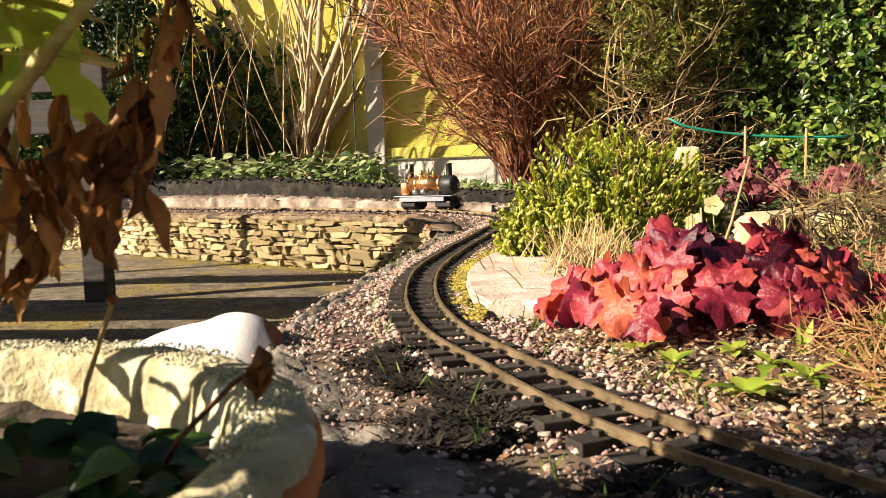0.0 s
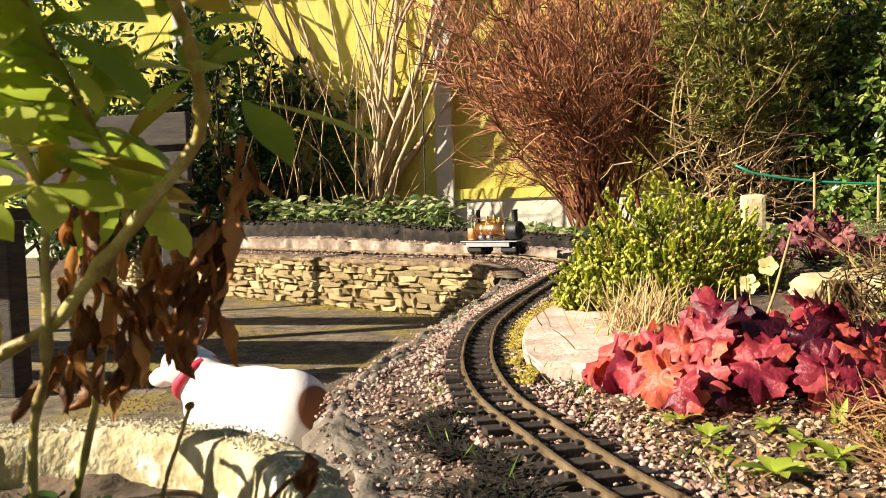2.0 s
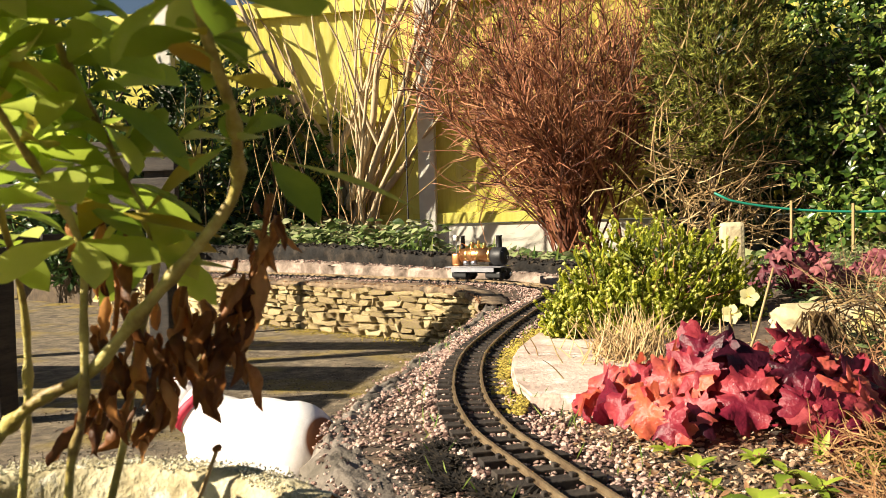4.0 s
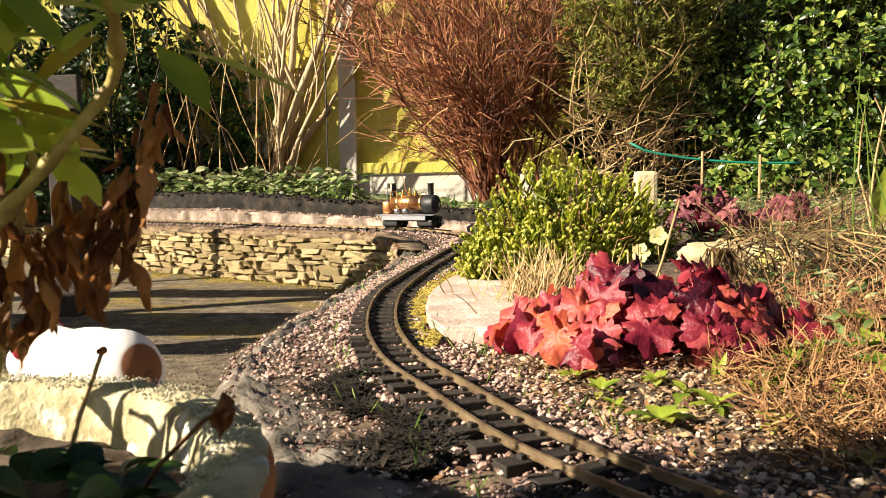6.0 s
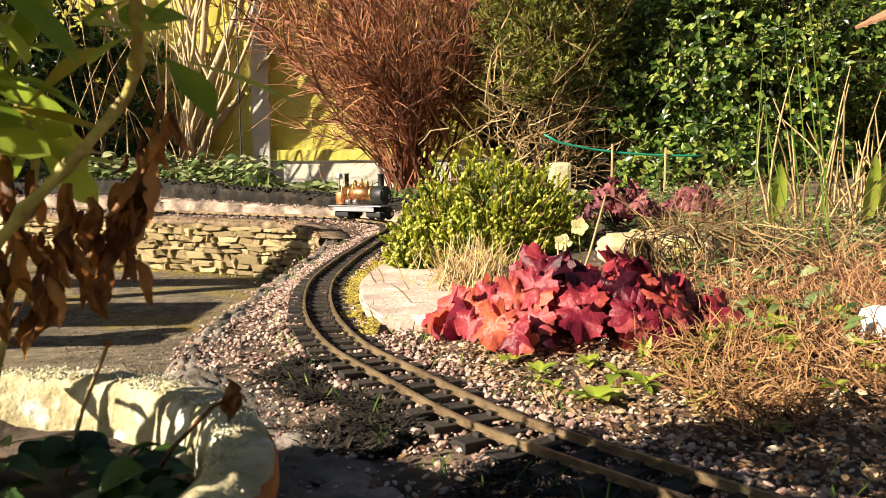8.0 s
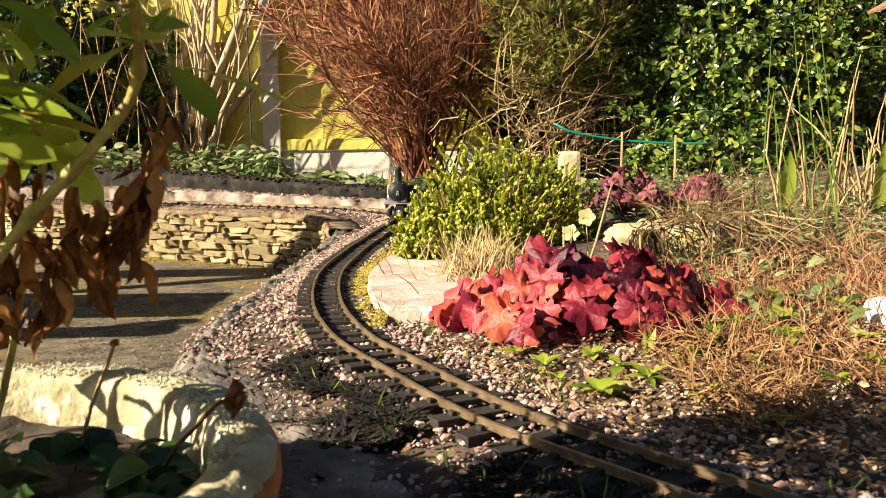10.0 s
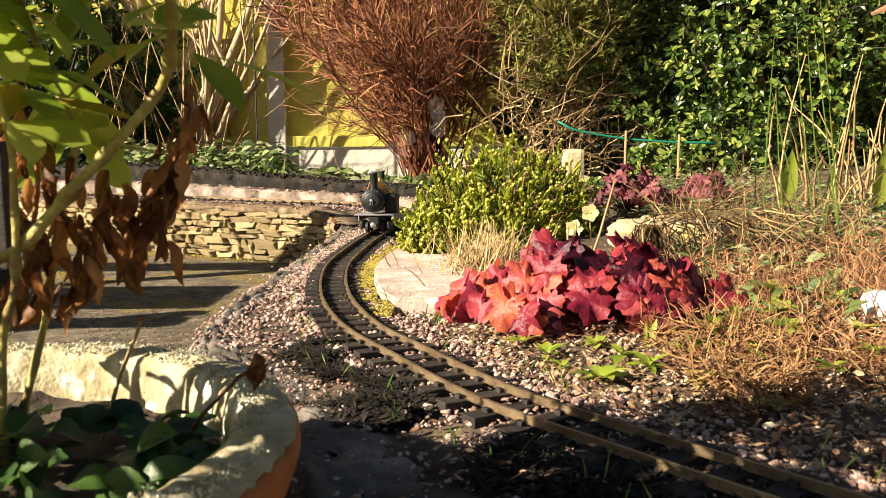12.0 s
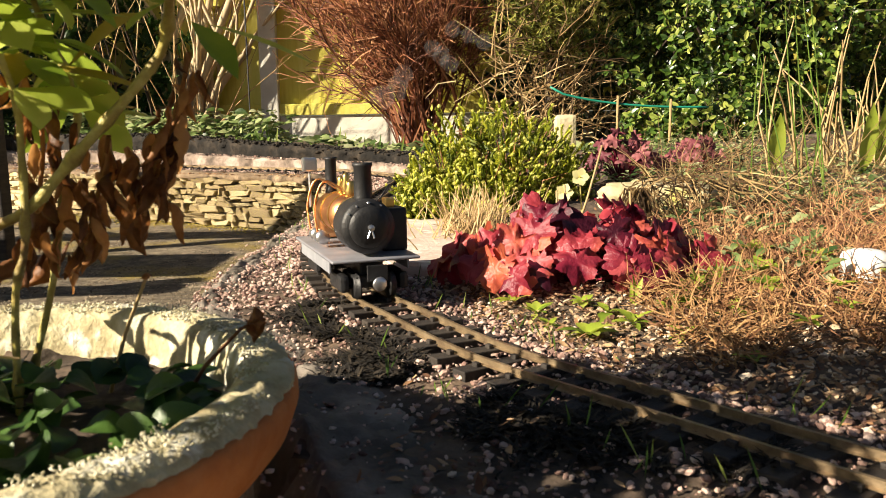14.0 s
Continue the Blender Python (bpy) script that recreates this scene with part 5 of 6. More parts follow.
def pot():
    root = thing("plant_pot", "large terracotta pot with a thick lime-crusted rim", "plant pot", POT)
    root.scale = (0.956, 0.956, 1)
    b = Build()
    b.lathe([(0.12, -0.16), (0.13, -0.157), (0.146, -0.08), (0.166, -0.01), (0.19, 0.022), (0.212, 0.034), (0.222, 0.046), (0.228, 0.062), (0.2275, 0.072), (0.224, 0.0745), (0.194, 0.07), (0.18, 0.01)], pose(0, 0, 0), 96)
    part("body", b, M_TERRA, root, "orange terracotta wall", True)
    r = Build()
    n, prof = 280, [(0.2255, 0.07), (0.2245, 0.077), (0.219, 0.081), (0.212, 0.083), (0.206, 0.083), (0.2, 0.083), (0.194, 0.081), (0.189, 0.075), (0.186, 0.062), (0.184, 0.05), (0.18, 0.035), (0.176, 0.02)]
    for j in range(n):
        a = 2 * math.pi * j / n
        for k, (q, z) in enumerate(prof):
            w = noise.noise((math.cos(a) * 6, math.sin(a) * 6, k * 0.3)) * 0.0015 + noise.noise((math.cos(a) * 24, math.sin(a) * 24, k * 0.9)) * 0.0022 + noise.noise((math.cos(a) * 60, math.sin(a) * 60, k * 1.9)) * 0.0026
            w *= 0.3 if k == 0 else 1
            r.v.append(((q + w) * math.cos(a), (q + w) * math.sin(a), z + w * 0.9))
    m = len(prof)
    for j in range(n):
        for k in range(m - 1):
            a, c = j * m + k, ((j + 1) % n) * m + k
            r.f.append((a, c, c + 1, a + 1))
    part("rim", r, M_CRUST, root, "crusty pale cream rim", True)
    rnd = random.Random(9)
    c = Build()
    for i in range(9000):
        a, q = rnd.uniform(0, 6.28), rnd.uniform(0.192, 0.222)
        if noise.noise((math.cos(a) * 3, math.sin(a) * 3, q * 30)) < -0.05:
            continue
        c.stone((q * math.cos(a), q * math.sin(a), 0.082 + rnd.uniform(-0.002, 0.003)), rnd.uniform(0.001, 0.0026), rnd, 0.8)
    tagged(part("lichen", c, M_LICHEN, root, "crumbly pale lichen"), kind="stuff")
    s = Build()
    n = 36
    for i in range(n):
        for j in range(n):
            x, y = -0.186 + 0.372 * i / (n - 1), -0.186 + 0.372 * j / (n - 1)
            s.v.append((x, y, 0.05 + 0.012 * noise.noise((x * 18, y * 18, 2)) + 0.004 * noise.noise((x * 70, y * 70, 5))))
    for i in range(n - 1):
        for j in range(n - 1):
            a = i * n + j
            x, y = s.v[a][0] + 0.005, s.v[a][1] + 0.005
            if math.hypot(x, y) < 0.184:
                s.f.append((a, a + n, a + n + 1, a + 1))
    part("soil", s, M_SOIL, root, "dark soil with twigs", True)
    # rosette plant
    g = thing("pot_rosette", "low dark green rounded leaves growing in the pot", "plant", PLANTED + Vector((0.03, -0.02, 0.05)))
    for i in range(150):
        b = Build()
        a, q = rnd.uniform(0, 6.28), 0.09 * rnd.random() ** 0.5
        p = (q * math.cos(a) * 1.15 - 0.005, q * math.sin(a), 0.008 + rnd.uniform(0, 0.026) * (1 - q / 0.12))
        b.leaf(p, (math.cos(a), math.sin(a), rnd.uniform(-.2, .9)), (rnd.gauss(0, .5), rnd.gauss(-.2, .5), 1), rnd.uniform(0.016, 0.028), rnd.uniform(0.016, 0.026), rnd.uniform(0.2, 0.7), 0.35, (0.2, .62, .88, 1, 1, .86, .55, 0))
        part("leaf", b, M_DARKLEAF, g, "", True)
    # dry stems in the pot
    t = thing("dry_flower_stem", "thin dry flower stem with a bent seed head", "dry stem", PLANTED)
    b = Build()
    b.tube([(0.04, 0.06, 0.03), (0.062, 0.05, 0.09), (0.08, 0.045, 0.128)], [0.0016, 0.0014, 0.0012], 5)
    part("stem", b, M_TAN, t)
    b = Build()
    b.stone((0.081, 0.045, 0.13), 0.007, rnd, 0.8)
    part("seed_head", b, M_DEAD, t)
    t = thing("dry_flower_stem", "bent brown stem with curled withered leaves at its tip", "dry stem", PLANTED)
    b = Build()
    b.tube([(0.1, 0.0, 0.04), (0.125, 0.01, 0.08), (0.145, 0.02, 0.1), (0.156, 0.02, 0.106)], [0.0016, 0.0014, 0.0012, 0.001], 5)
    part("stem", b, M_DEAD, t)
    b = Build()
    for k in range(4):
        b.crinkle((0.15, 0.02, 0.103), (rnd.gauss(.3, .5), rnd.gauss(0, .3), rnd.gauss(0.1, .7)), 0.012, 0.006, rnd)
    part("leaves", b, M_DEAD, t, "", True)
    t = thing("bent_grass_stem", "bent pale dry grass stem in the pot", "dry stem", PLANTED)
    b = Build()
    b.tube([(0.02, -0.07, 0.03), (0.0, -0.065, 0.06), (0.008, -0.06, 0.098), (0.03, -0.055, 0.108), (0.045, -0.05, 0.104)], [0.0013, 0.0013, 0.0012, 0.001, 0.0006], 5)
    part("stem", b, M_TAN, t)


def pot_plant():
    """The leggy plant: thick bare stems, withered leaves hanging below, fresh ones at the top."""
    rnd = random.Random(19)
    root = thing("pot_shrub", "leggy potted plant, fresh green leaves above and withered brown leaves below", "plant", PLANTED)
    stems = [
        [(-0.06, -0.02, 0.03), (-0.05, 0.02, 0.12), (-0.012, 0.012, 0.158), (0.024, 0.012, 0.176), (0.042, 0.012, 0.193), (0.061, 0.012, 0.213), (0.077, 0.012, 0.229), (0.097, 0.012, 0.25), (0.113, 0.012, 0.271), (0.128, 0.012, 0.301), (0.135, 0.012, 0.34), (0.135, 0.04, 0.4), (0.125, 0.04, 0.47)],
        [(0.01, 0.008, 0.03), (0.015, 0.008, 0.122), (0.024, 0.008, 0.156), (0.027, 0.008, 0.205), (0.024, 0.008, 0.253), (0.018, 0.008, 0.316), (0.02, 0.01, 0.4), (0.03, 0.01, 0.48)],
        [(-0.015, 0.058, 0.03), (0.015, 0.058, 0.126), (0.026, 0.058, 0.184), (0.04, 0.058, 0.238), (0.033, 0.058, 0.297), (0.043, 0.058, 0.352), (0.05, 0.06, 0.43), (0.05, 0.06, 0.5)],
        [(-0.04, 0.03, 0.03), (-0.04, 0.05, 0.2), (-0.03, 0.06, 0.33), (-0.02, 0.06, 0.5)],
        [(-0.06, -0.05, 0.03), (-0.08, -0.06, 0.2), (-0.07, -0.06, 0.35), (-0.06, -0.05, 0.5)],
        # from here on, stems out of view, added to shade the pot and foreground
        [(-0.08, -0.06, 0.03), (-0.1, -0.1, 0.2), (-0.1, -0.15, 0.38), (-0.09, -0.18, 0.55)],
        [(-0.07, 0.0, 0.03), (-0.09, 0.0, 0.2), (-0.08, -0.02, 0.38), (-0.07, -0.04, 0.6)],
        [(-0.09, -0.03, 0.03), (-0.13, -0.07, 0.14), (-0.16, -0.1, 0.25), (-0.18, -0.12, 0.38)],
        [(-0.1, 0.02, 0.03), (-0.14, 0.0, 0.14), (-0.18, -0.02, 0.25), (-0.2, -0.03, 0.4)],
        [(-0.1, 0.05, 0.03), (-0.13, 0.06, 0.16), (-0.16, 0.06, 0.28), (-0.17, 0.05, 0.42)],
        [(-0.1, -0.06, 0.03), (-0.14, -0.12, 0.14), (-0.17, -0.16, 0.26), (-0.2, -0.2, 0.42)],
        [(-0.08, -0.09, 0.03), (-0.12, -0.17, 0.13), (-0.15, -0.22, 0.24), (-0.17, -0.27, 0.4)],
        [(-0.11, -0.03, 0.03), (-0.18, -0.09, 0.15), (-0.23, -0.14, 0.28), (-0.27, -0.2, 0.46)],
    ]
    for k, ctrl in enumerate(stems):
        # the crown above z 0.27 is shifted in y to place its cast shadow
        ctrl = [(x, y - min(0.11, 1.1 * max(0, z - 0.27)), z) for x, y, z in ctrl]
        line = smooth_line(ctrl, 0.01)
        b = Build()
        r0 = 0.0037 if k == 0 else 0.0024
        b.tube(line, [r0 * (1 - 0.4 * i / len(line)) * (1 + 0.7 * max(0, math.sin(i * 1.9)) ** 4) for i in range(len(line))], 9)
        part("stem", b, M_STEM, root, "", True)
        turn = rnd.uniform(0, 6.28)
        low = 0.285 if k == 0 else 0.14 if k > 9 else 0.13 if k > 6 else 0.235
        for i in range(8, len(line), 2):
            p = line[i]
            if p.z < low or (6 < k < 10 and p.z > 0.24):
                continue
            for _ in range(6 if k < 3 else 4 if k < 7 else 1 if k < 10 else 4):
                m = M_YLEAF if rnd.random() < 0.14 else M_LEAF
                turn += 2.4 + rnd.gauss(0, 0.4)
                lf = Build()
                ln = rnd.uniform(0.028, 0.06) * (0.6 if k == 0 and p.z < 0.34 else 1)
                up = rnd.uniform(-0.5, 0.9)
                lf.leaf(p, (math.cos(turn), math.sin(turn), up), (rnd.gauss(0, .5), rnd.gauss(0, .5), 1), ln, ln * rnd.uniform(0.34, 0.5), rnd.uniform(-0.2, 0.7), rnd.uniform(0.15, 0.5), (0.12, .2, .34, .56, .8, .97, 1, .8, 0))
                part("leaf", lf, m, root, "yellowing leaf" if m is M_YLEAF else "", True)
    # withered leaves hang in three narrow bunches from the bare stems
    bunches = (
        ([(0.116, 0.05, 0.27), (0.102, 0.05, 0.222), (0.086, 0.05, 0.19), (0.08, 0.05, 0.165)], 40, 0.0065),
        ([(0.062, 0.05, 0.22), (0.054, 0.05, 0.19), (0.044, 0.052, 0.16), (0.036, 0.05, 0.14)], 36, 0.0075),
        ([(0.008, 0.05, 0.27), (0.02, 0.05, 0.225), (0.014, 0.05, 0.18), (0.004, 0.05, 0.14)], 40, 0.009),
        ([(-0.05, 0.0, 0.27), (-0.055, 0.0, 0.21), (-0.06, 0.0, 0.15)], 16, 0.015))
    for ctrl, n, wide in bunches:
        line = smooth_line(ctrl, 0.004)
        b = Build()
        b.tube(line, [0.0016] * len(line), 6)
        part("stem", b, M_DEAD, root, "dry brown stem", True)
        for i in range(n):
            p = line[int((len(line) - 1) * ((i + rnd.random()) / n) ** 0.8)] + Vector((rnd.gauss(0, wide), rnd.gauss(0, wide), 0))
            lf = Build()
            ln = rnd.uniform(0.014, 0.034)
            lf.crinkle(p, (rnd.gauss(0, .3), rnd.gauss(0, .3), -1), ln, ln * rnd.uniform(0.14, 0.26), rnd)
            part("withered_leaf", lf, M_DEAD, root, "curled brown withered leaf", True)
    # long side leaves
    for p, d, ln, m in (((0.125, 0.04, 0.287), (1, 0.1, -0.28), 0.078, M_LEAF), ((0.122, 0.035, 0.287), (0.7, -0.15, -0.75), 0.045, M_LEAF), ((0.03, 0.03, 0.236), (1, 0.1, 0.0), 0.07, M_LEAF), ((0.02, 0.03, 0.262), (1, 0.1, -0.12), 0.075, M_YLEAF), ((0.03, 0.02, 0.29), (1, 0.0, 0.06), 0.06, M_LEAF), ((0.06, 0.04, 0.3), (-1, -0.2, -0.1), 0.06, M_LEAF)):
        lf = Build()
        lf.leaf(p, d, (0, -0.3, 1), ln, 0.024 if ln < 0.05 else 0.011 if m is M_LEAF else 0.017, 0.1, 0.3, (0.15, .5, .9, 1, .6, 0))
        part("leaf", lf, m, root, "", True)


def steam():
    """Small puffs of steam; they wait in the smokebox until they leave the chimney."""
    puffs = []
    for k in range(9):
        bm = bmesh.new()
        bmesh.ops.create_icosphere(bm, subdivisions=3, radius=1)
        for v in bm.verts:
            v.co *= 0.027 * (1 + 0.35 * noise.noise(v.co * 1.7 + Vector((k * 3.1, 0, 0))))
        me = bpy.data.meshes.new("steam_puff")
        bm.to_mesh(me)
        bm.free()
        me.materials.append(M_STEAM)
        me.polygons.foreach_set("use_smooth", [True] * len(me.polygons))
        puffs.append(tagged(new("steam_puff", me), "faint white puff of steam above the track", "steam", "puffs of steam"))
    return puffs


def edge_rock():
    bm = bmesh.new()
    bmesh.ops.create_icosphere(bm, subdivisions=4, radius=1)
    for v in bm.verts:
        c = v.co
        w = 1 + 0.25 * noise.noise(c * 1.5) + 0.12 * noise.noise(c * 4) + 0.05 * noise.noise(c * 11)
        v.co = Vector((c.x * 0.1, c.y * 0.07, min(c.z, 0.75 + 0.2 * noise.noise(c * 6)) * 0.06)) * w
    me = bpy.data.meshes.new("edging_rock")
    bm.to_mesh(me)
    bm.free()
    me.materials.append(M_CONCRETE)
    me.polygons.foreach_set("use_smooth", [True] * len(me.polygons))
    tagged(new("edging_rock", me), "dark rough rock at the edge of the track bed", "rock").location = (0.02, 0.4, -0.045)


# ---- bench ----
def bench():
    root = thing("garden_bench", "dark-stained timber garden bench standing on the patio", "garden bench", (-1.75, 2.0, PATIO_Z))
    for x in (-0.75, 0.42):
        for y, hgt in ((-0.3, 0.4), (0.44, 0.71)):
            b = Build()
            b.box((0.07, 0.06, hgt), pose(x, y, hgt / 2), 0.005)
            part("leg", b, M_DARKWOOD, root)
    for y in (-0.43, -0.16, 0.02):
        b = Build()
        b.box((1.6, 0.1 if y < -0.3 else 0.17, 0.03), pose(-0.42, y, 0.415), 0.004)
        part("seat_plank", b, M_DARKWOOD, root)
    for z in (0.55, 0.67):
        b = Build()
        b.box((1.5, 0.025, 0.1), pose(-0.25, 0.405, z), 0.004)
        part("back_rail", b, M_DARKWOOD, root)
    g = Build()
    g.box((0.06, 0.03, 0.62), pose(-1.75, 3.2, PATIO_Z + 0.31), 0.004)
    tagged(part("timber_post", g, M_GREYWOOD), "pale blue-grey weathered timber upright beside the patio", "post")


# ---- dog ----
def dog():
    root = thing("dog", "small white terrier with brown ears and rump patch, red collar", "dog")
    root.scale = (0.88, 0.88, 0.88)
    bm = bmesh.new()

    def ball(c, r, q=None):
        m = Matrix.Translation(c) @ (q or Matrix()) @ Matrix.Diagonal((*r, 1))
        bmesh.ops.create_icosphere(bm, subdivisions=3, radius=1, matrix=m)

    ball((0.01, 0, 0.122), (0.138, 0.074, 0.078))
    ball((0.075, 0, 0.122), (0.075, 0.068, 0.078))
    ball((-0.08, 0, 0.125), (0.068, 0.06, 0.072))
    ball((-0.13, 0.0, 0.165), (0.05, 0.04, 0.05), pose(0, 0, 0, 0, 35, 0))
    me = bpy.data.meshes.new("body")
    bm.to_mesh(me)
    bm.free()
    me.materials.append(M_FUR)
    body = new("body", me)
    body.parent = root
    mod = body.modifiers.new("fuse", "REMESH")
    mod.mode, mod.voxel_size, mod.use_smooth_shade = "VOXEL", 0.006, True
    sm = body.modifiers.new("soften", "SMOOTH")
    sm.factor, sm.iterations = 0.6, 14
    for x, y in ((-0.085, 0.035), (-0.085, -0.035), (0.085, 0.035), (0.085, -0.035)):
        b = Build()
        b.tube([(x, y, 0.11), (x + 0.008, y, 0.06), (x, y, 0.02), (x - 0.012, y, 0.006), (x - 0.022, y, 0.004)], [0.034, 0.021, 0.014, 0.014, 0.009], 12)
        part("leg", b, M_FUR, root, "", True)
    b = Build()
    b.tube([(0.13, 0, 0.135), (0.152, -0.004, 0.115), (0.155, -0.006, 0.085)], [0.014, 0.011, 0.005], 10)
    part("tail", b, M_BROWNFUR, root, "brown tail", True)
    b = Build()
    b.lathe([(0.046, -0.008), (0.048, 0.0), (0.046, 0.008)], pose(-0.135, 0, 0.168, 0, -50, 0), 24)
    part("collar", b, M_COLLAR, root, "red collar", True)
    h = new("head")
    h.parent = root
    h.location = (-0.165, 0, 0.19)
    return root, h


def dog_head(root, h):
    bm = bmesh.new()
    for c, r in (((0, 0, 0), (0.043, 0.04, 0.038)), ((-0.045, 0, -0.012), (0.034, 0.022, 0.019)), ((0.025, 0, -0.012), (0.035, 0.034, 0.034))):
        bmesh.ops.create_icosphere(bm, subdivisions=3, radius=1, matrix=Matrix.Translation(c) @ Matrix.Diagonal((*r, 1)))
    me = bpy.data.meshes.new("skull")
    bm.to_mesh(me)
    bm.free()
    me.materials.append(M_FUR)
    ob = new("skull", me)
    ob.parent = h
    mod = ob.modifiers.new("fuse", "REMESH")
    mod.mode, mod.voxel_size, mod.use_smooth_shade = "VOXEL", 0.005, True
    for y in (0.03, -0.03):
        b = Build()
        b.leaf((0.012, y, 0.028), (0.25, y * 8, 0.9), (-1, 0, 0.3), 0.045, 0.034, 0.5, 0.3, (0.6, 1, .9, .5, 0))
        part("ear", b, M_BROWNFUR, h, "brown folded ear", True)
    b = Build()
    b.stone((-0.08, 0, -0.008), 0.014, random.Random(1))
    part("nose", b, M_BLACK, h)


# ---- locomotive ----
def locomotive():
    root = thing("steam_locomotive", "model steam locomotive with copper boiler, black smokebox and grey running plate", "model locomotive")
    Z = 0.012
    b = Build()
    b.box((0.112, 0.25, 0.004), pose(0, -0.005, Z + 0.05), 0.0018)
    part("running_plate", b, M_DECK, root, "pale grey running plate", True)
    for x in (-0.051, 0.051):
        b = Build()
        b.box((0.003, 0.19, 0.018), pose(x, -0.01, Z + 0.04), 0.001)
        part("valance", b, M_TANK, root, "pale grey side valance")
    b = Build()
    b.box((0.03, 0.19, 0.02), pose(0, 0, Z + 0.036), 0.002)
    part("chassis", b, M_BLACK, root)
    b = Build()
    b.lathe([(0.0, 0.0), (0.0275, 0.0), (0.0275, 0.135), (0.0, 0.135)], pose(-0.006, 0.055, Z + 0.095, 90, 0, 0), 36)
    part("boiler", b, M_COPPER, root, "tarnished copper boiler", True)
    for yy in (0.05, 0.0, -0.05):
        b = Build()
        b.lathe([(0.0287, -0.003), (0.0287, 0.003)], pose(-0.006, yy, Z + 0.095, 90, 0, 0), 32)
        part("boiler_band", b, M_BRASS, root, "brass boiler band")
    b = Build()
    b.lathe([(0.004, -0.002), (0.027, 0.0), (0.0305, 0.003), (0.0335, 0.005), (0.0342, 0.009), (0.0342, 0.05), (0.031, 0.053)], pose(-0.006, 0.112, Z + 0.09, 90, 0, 0), 40)
    box = part("smokebox", b, M_BLACK, root, "matt black smokebox", True)
    b = Build()
    b.lathe([(0.002, -0.006), (0.017, -0.005), (0.025, -0.002), (0.027, 0.003)], pose(-0.006, 0.112, Z + 0.09, 90, 0, 0), 36)
    part("smokebox_door", b, M_BLACK, box, "round smokebox door", True)
    for a in (250, 285):
        b = Build()
        b.tube([(-0.006, 0.119, Z + 0.09), (-0.006 + 0.013 * math.cos(radians(a)), 0.121, Z + 0.09 + 0.013 * math.sin(radians(a)))], 0.0013, 6)
        part("door_dart", b, M_STEEL, box, "bright steel dart handle")
    b = Build()
    b.lathe([(0.001, 0), (0.004, 0.001), (0.004, 0.005), (0.001, 0.006)], pose(-0.006, 0.123, Z + 0.09, 90, 0, 0), 14)
    part("hub", b, M_STEEL, box)
    for a in (60, 90, 120, 145):
        b = Build()
        b.stone((-0.006 + 0.0305 * math.cos(radians(a)), 0.111, Z + 0.09 + 0.0305 * math.sin(radians(a))), 0.004, random.Random(a))
        part("rivet", b, M_STEEL, box)
    b = Build()
    b.lathe([(0.0125, 0.0), (0.0115, 0.006), (0.011, 0.043), (0.0125, 0.045), (0.0125, 0.049), (0.009, 0.049), (0.0085, 0.03)], pose(-0.006, 0.085, Z + 0.119), 24)
    part("chimney", b, M_BLACK, root, "black chimney", True)
    b = Build()
    b.lathe([(0.009, 0.0), (0.008, 0.005), (0.0078, 0.045), (0.009, 0.047), (0.009, 0.05), (0.006, 0.05)], pose(-0.012, -0.072, Z + 0.12), 24)
    part("rear_flue", b, M_BLACK, root, "black rear flue", True)
    b = Build()
    b.box((0.034, 0.05, 0.056), pose(0.039, 0.045, Z + 0.08), 0.004)
    part("side_tank", b, M_BLACK, root, "black square tank", True)
    b = Build()
    b.box((0.012, 0.02, 0.012), pose(0.036, 0.05, Z + 0.114), 0.002)
    part("lubricator", b, M_BRASS, root, "brass lubricator")
    for y, r, hgt in ((0.02, 0.009, 0.024), (-0.005, 0.007, 0.034), (-0.035, 0.008, 0.028)):
        b = Build()
        b.lathe([(r, 0), (r * 0.8, hgt * 0.3), (r, hgt * 0.45), (r * 0.6, hgt * 0.7), (r * 0.75, hgt * 0.85), (r * 0.2, hgt)], pose(-0.006, y, Z + 0.118), 18)
        part("valve", b, M_BRASS, root, "brass boiler fitting", True)
    for k in range(2):
        b = Build()
        y = -0.055 + 0.05 * k
        b.tube(smooth_line([(-0.006, y, Z + 0.125), (-0.034, y - 0.01, Z + 0.14), (-0.048, y - 0.012, Z + 0.105), (-0.046, y, Z + 0.06)], 0.005), 0.0016, 6)
        part("pipe", b, M_COPPER, root, "thin copper pipe", True)
    b = Build()
    b.tube(smooth_line([(0.026, 0.05, Z + 0.12), (0.044, 0.03, Z + 0.135), (0.05, 0.0, Z + 0.125), (0.04, -0.02, Z + 0.11)], 0.005), 0.0013, 6)
    part("pipe", b, M_BLACK, root, "thin dark wire pipe", True)
    b = Build()
    b.box((0.048, 0.036, 0.05), pose(-0.004, -0.1, Z + 0.078), 0.008)
    part("rear_boiler_casing", b, M_COPPER, root, "copper firebox casing", True)
    b = Build()
    b.box((0.02, 0.018, 0.02), pose(-0.04, -0.085, Z + 0.16), 0.003)
    part("water_gauge", b, M_STEEL, root)
    b = Build()
    b.tube([(-0.04, -0.085, Z + 0.1), (-0.04, -0.085, Z + 0.155)], 0.002, 6)
    part("gauge_pipe", b, M_STEEL, root)
    for y in (-0.03, 0.005):
        b = Build()
        b.lathe([(0.002, 0), (0.009, 0), (0.009, 0.02), (0.002, 0.02)], pose(-0.042, y, Z + 0.066, 90, 0, 0), 18)
        part("cylinder", b, M_STEEL, root, "steel engine cylinder", True)
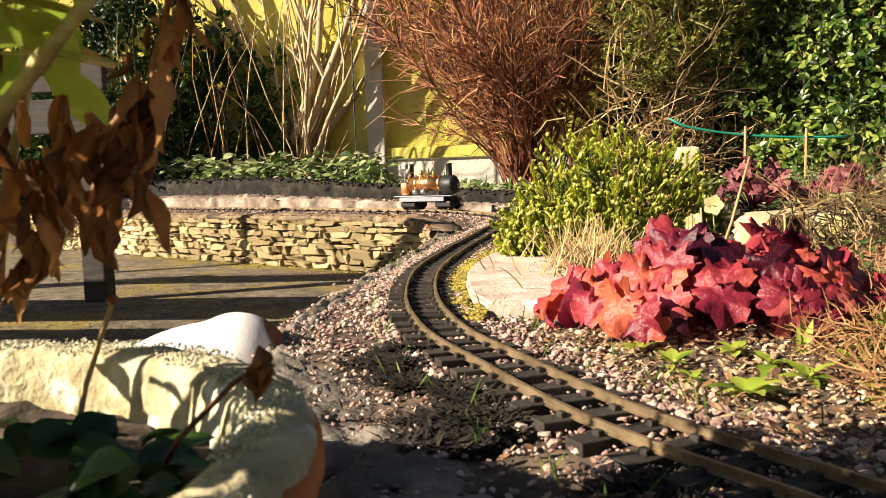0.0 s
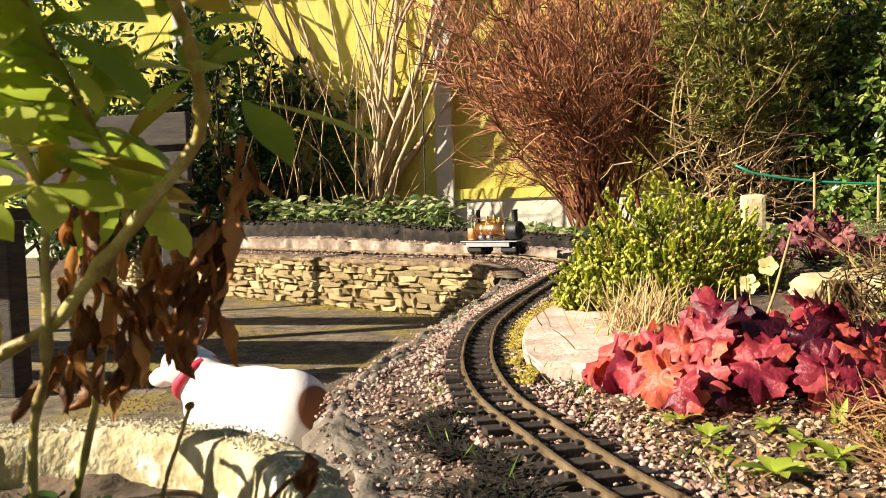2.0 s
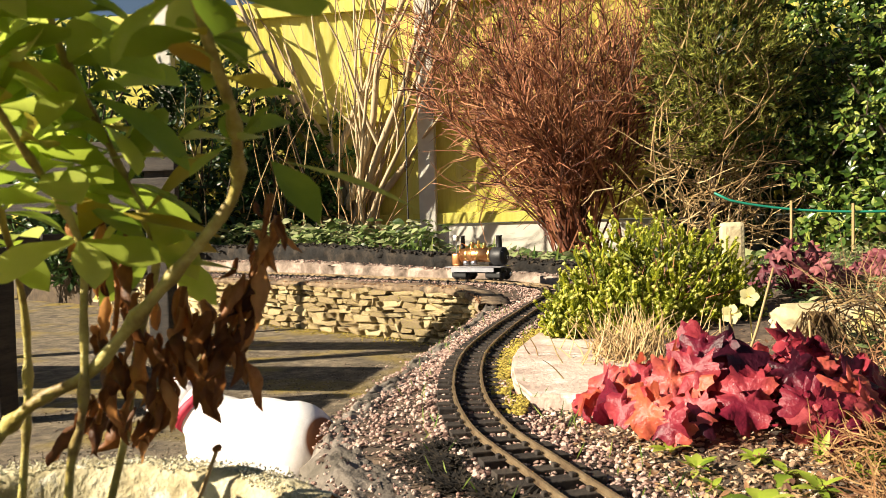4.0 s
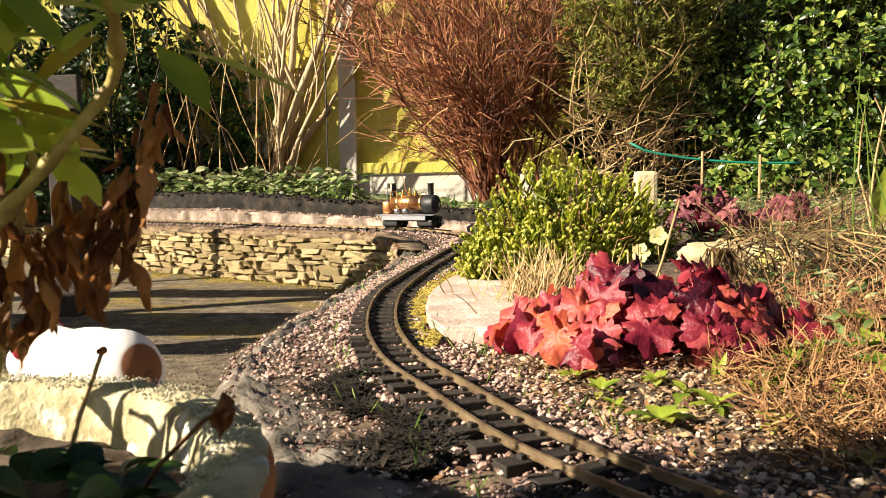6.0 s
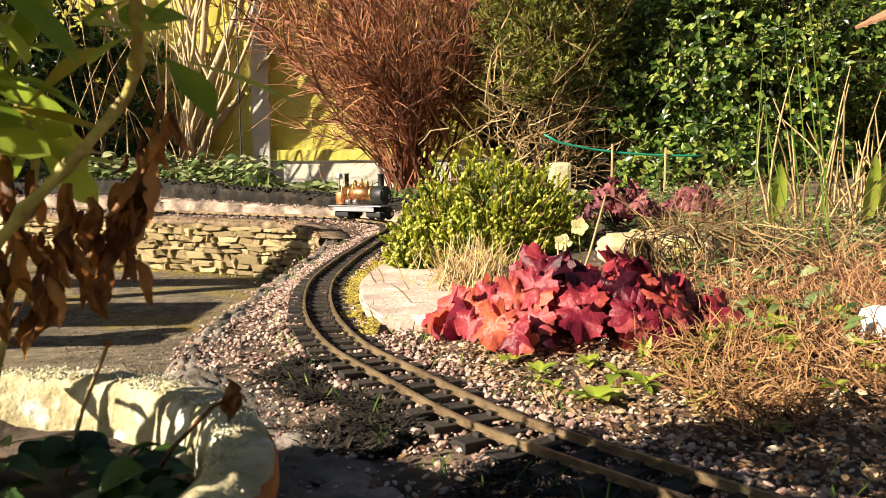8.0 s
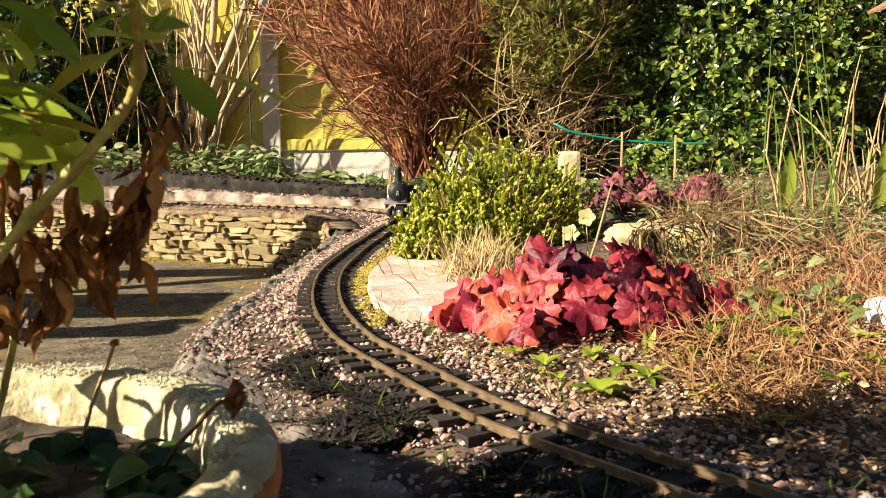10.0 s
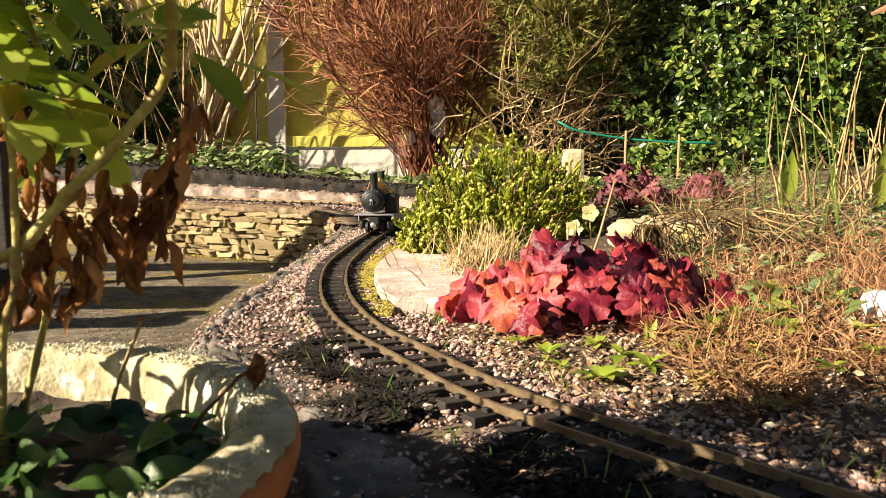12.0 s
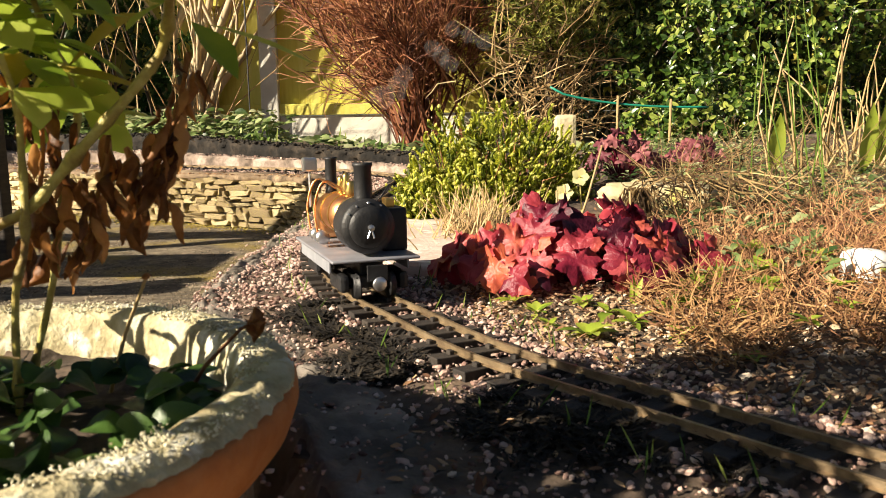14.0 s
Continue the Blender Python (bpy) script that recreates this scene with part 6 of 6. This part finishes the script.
    for cy in (-0.075, 0.075):
        bog = Build()
        bog.box((0.05, 0.066, 0.014), pose(0, cy, Z + 0.021), 0.002)
        bogie = part("bogie", bog, M_BLACK, root, "black bogie frame")
        for wy in (-0.023, 0.023):
            for x in (-0.0225, 0.0225):
                w = Build()
                s = 1 if x > 0 else -1
                w.lathe([(0.003, 0.009 * s), (0.004, 0.005 * s), (0.0125, 0.005 * s), (0.015, 0.0035 * s), (0.015, -0.0015 * s), (0.0168, -0.002 * s), (0.0168, -0.004 * s), (0.003, -0.004 * s)][::s], pose(x, cy + wy, Z + 0.0152, 0, 90, 0), 28)
                part("wheel", w, M_BLACK, bogie, "", True)
        for x in (-0.038, 0.038):
            f = Build()
            f.box((0.012, 0.066, 0.022), pose(x, cy, Z + 0.02), 0.005)
            part("side_frame", f, M_BLACK, bogie)
    b = Build()
    b.lathe([(0.002, 0), (0.008, 0), (0.009, 0.002), (0.008, 0.004), (0.002, 0.004)], pose(0.0, 0.132, Z + 0.022, 90, 0, 0), 20)
    part("coupling_buffer", b, M_STEEL, root, "round steel buffer", True)
    b = Build()
    b.box((0.026, 0.004, 0.02), pose(0, 0.12, Z + 0.034), 0.001)
    part("buffer_plate", b, M_BLACK, root)
    for o in root.children_recursive:
        o.data.transform(Matrix.Diagonal((-1, 1, 1, 1)))
        o.data.flip_normals()
    return root


# ---- the scene ----
ground()
slab()
fence()
background_plants()
bed_plants()
pot()
pot_plant()
edge_rock()
bench()
the_dog, the_head = dog()
dog_head(the_dog, the_head)
loco = locomotive()
puffs = steam()
ballast()
patio_grit()
wall()
track()


def motions():
    # the locomotive's place along the track, in metres from the near end
    rows = []
    for t, s in LOCO:
        p, d = lerp_path(TRACK, s)
        a, _ = lerp_path(TRACK, s + 0.075)
        c, _ = lerp_path(TRACK, max(0.01, s - 0.075))
        h = (c - a).normalized()
        rows.append((t, pose(*((a + c) / 2 - Vector((0, 0, 0.0022))), 0, 0, math.degrees(math.atan2(h.y, h.x)) - 90)))
    walk(loco, rows)
    # each puff rides in the smokebox, leaves by the chimney and drifts away
    for k, puff in enumerate(puffs):
        leave = 10.2 + 0.36 * k
        own = [(t, m @ Vector((0.006, 0.085, 0.1))) for t, m in rows if t < leave]
        t0, p0 = own[-1]
        way = Vector((0.05 + 0.02 * (k % 3), 0.03, 0.085))
        own += [(leave + u, p0 + Vector((0, 0, 0.08 * min(1, u * 4))) + way * u * (1.5 - 0.12 * u)) for u in (0.1, 0.3, 0.8, 1.5, 2.4, 3.2)]
        walk(puff, [(t, pose(*p, 0, 0, 20 * k)) for t, p in own])
    walk(the_dog, [(t, pose(x, y, PATIO_Z, 0, tilt, r)) for t, x, y, r, tilt in DOG])
    walk(the_head, [(t, pose(-0.165, 0, 0.19 + dz, 0, ry, rz)) for t, dz, ry, rz in HEAD])


LOCO = [(0, 3.565), (3.0, 3.562), (4.5, 3.555), (5.0, 3.544), (5.5, 3.53), (6.0, 3.508), (6.5, 3.47), (7.0, 3.433), (7.5, 3.4), (8.0, 3.36), (9.0, 3.24), (10.0, 3.085), (10.5, 3.0), (11.0, 2.895), (11.5, 2.785), (12.0, 2.63), (12.5, 2.41), (13.0, 2.02), (13.5, 1.672), (14.0, 1.29)]
DOG = [(0, -0.4, 1.06, 20, -13), (0.6, -0.455, 1.12, 0, -4), (1.5, -0.478, 1.18, -18, 0), (2.2, -0.478, 1.18, -20, 0), (4.3, -0.458, 1.17, -18, 0), (5.0, -0.46, 1.17, -4, -5), (5.5, -0.5, 1.22, 2, -2), (5.8, -0.565, 1.22, -16, -2), (6.5, -0.625, 1.22, -30, 0), (7.0, -0.665, 1.22, -30, 0), (7.5, -0.85, 1.2, -4, 0), (8.5, -1.25, 1.3, 0, 0), (14.0, -1.5, 1.34, 0, 0)]
HEAD = [(0, -0.05, -35, 0), (0.6, -0.012, -10, -30), (1.5, 0.0, -8, 15), (2.2, 0.0, -15, 15), (4.3, 0.0, -10, 20), (5.0, -0.06, -40, 0), (6.5, -0.05, -30, 0), (8.0, 0, 0, 0), (14.0, 0, 0, 0)]
motions()
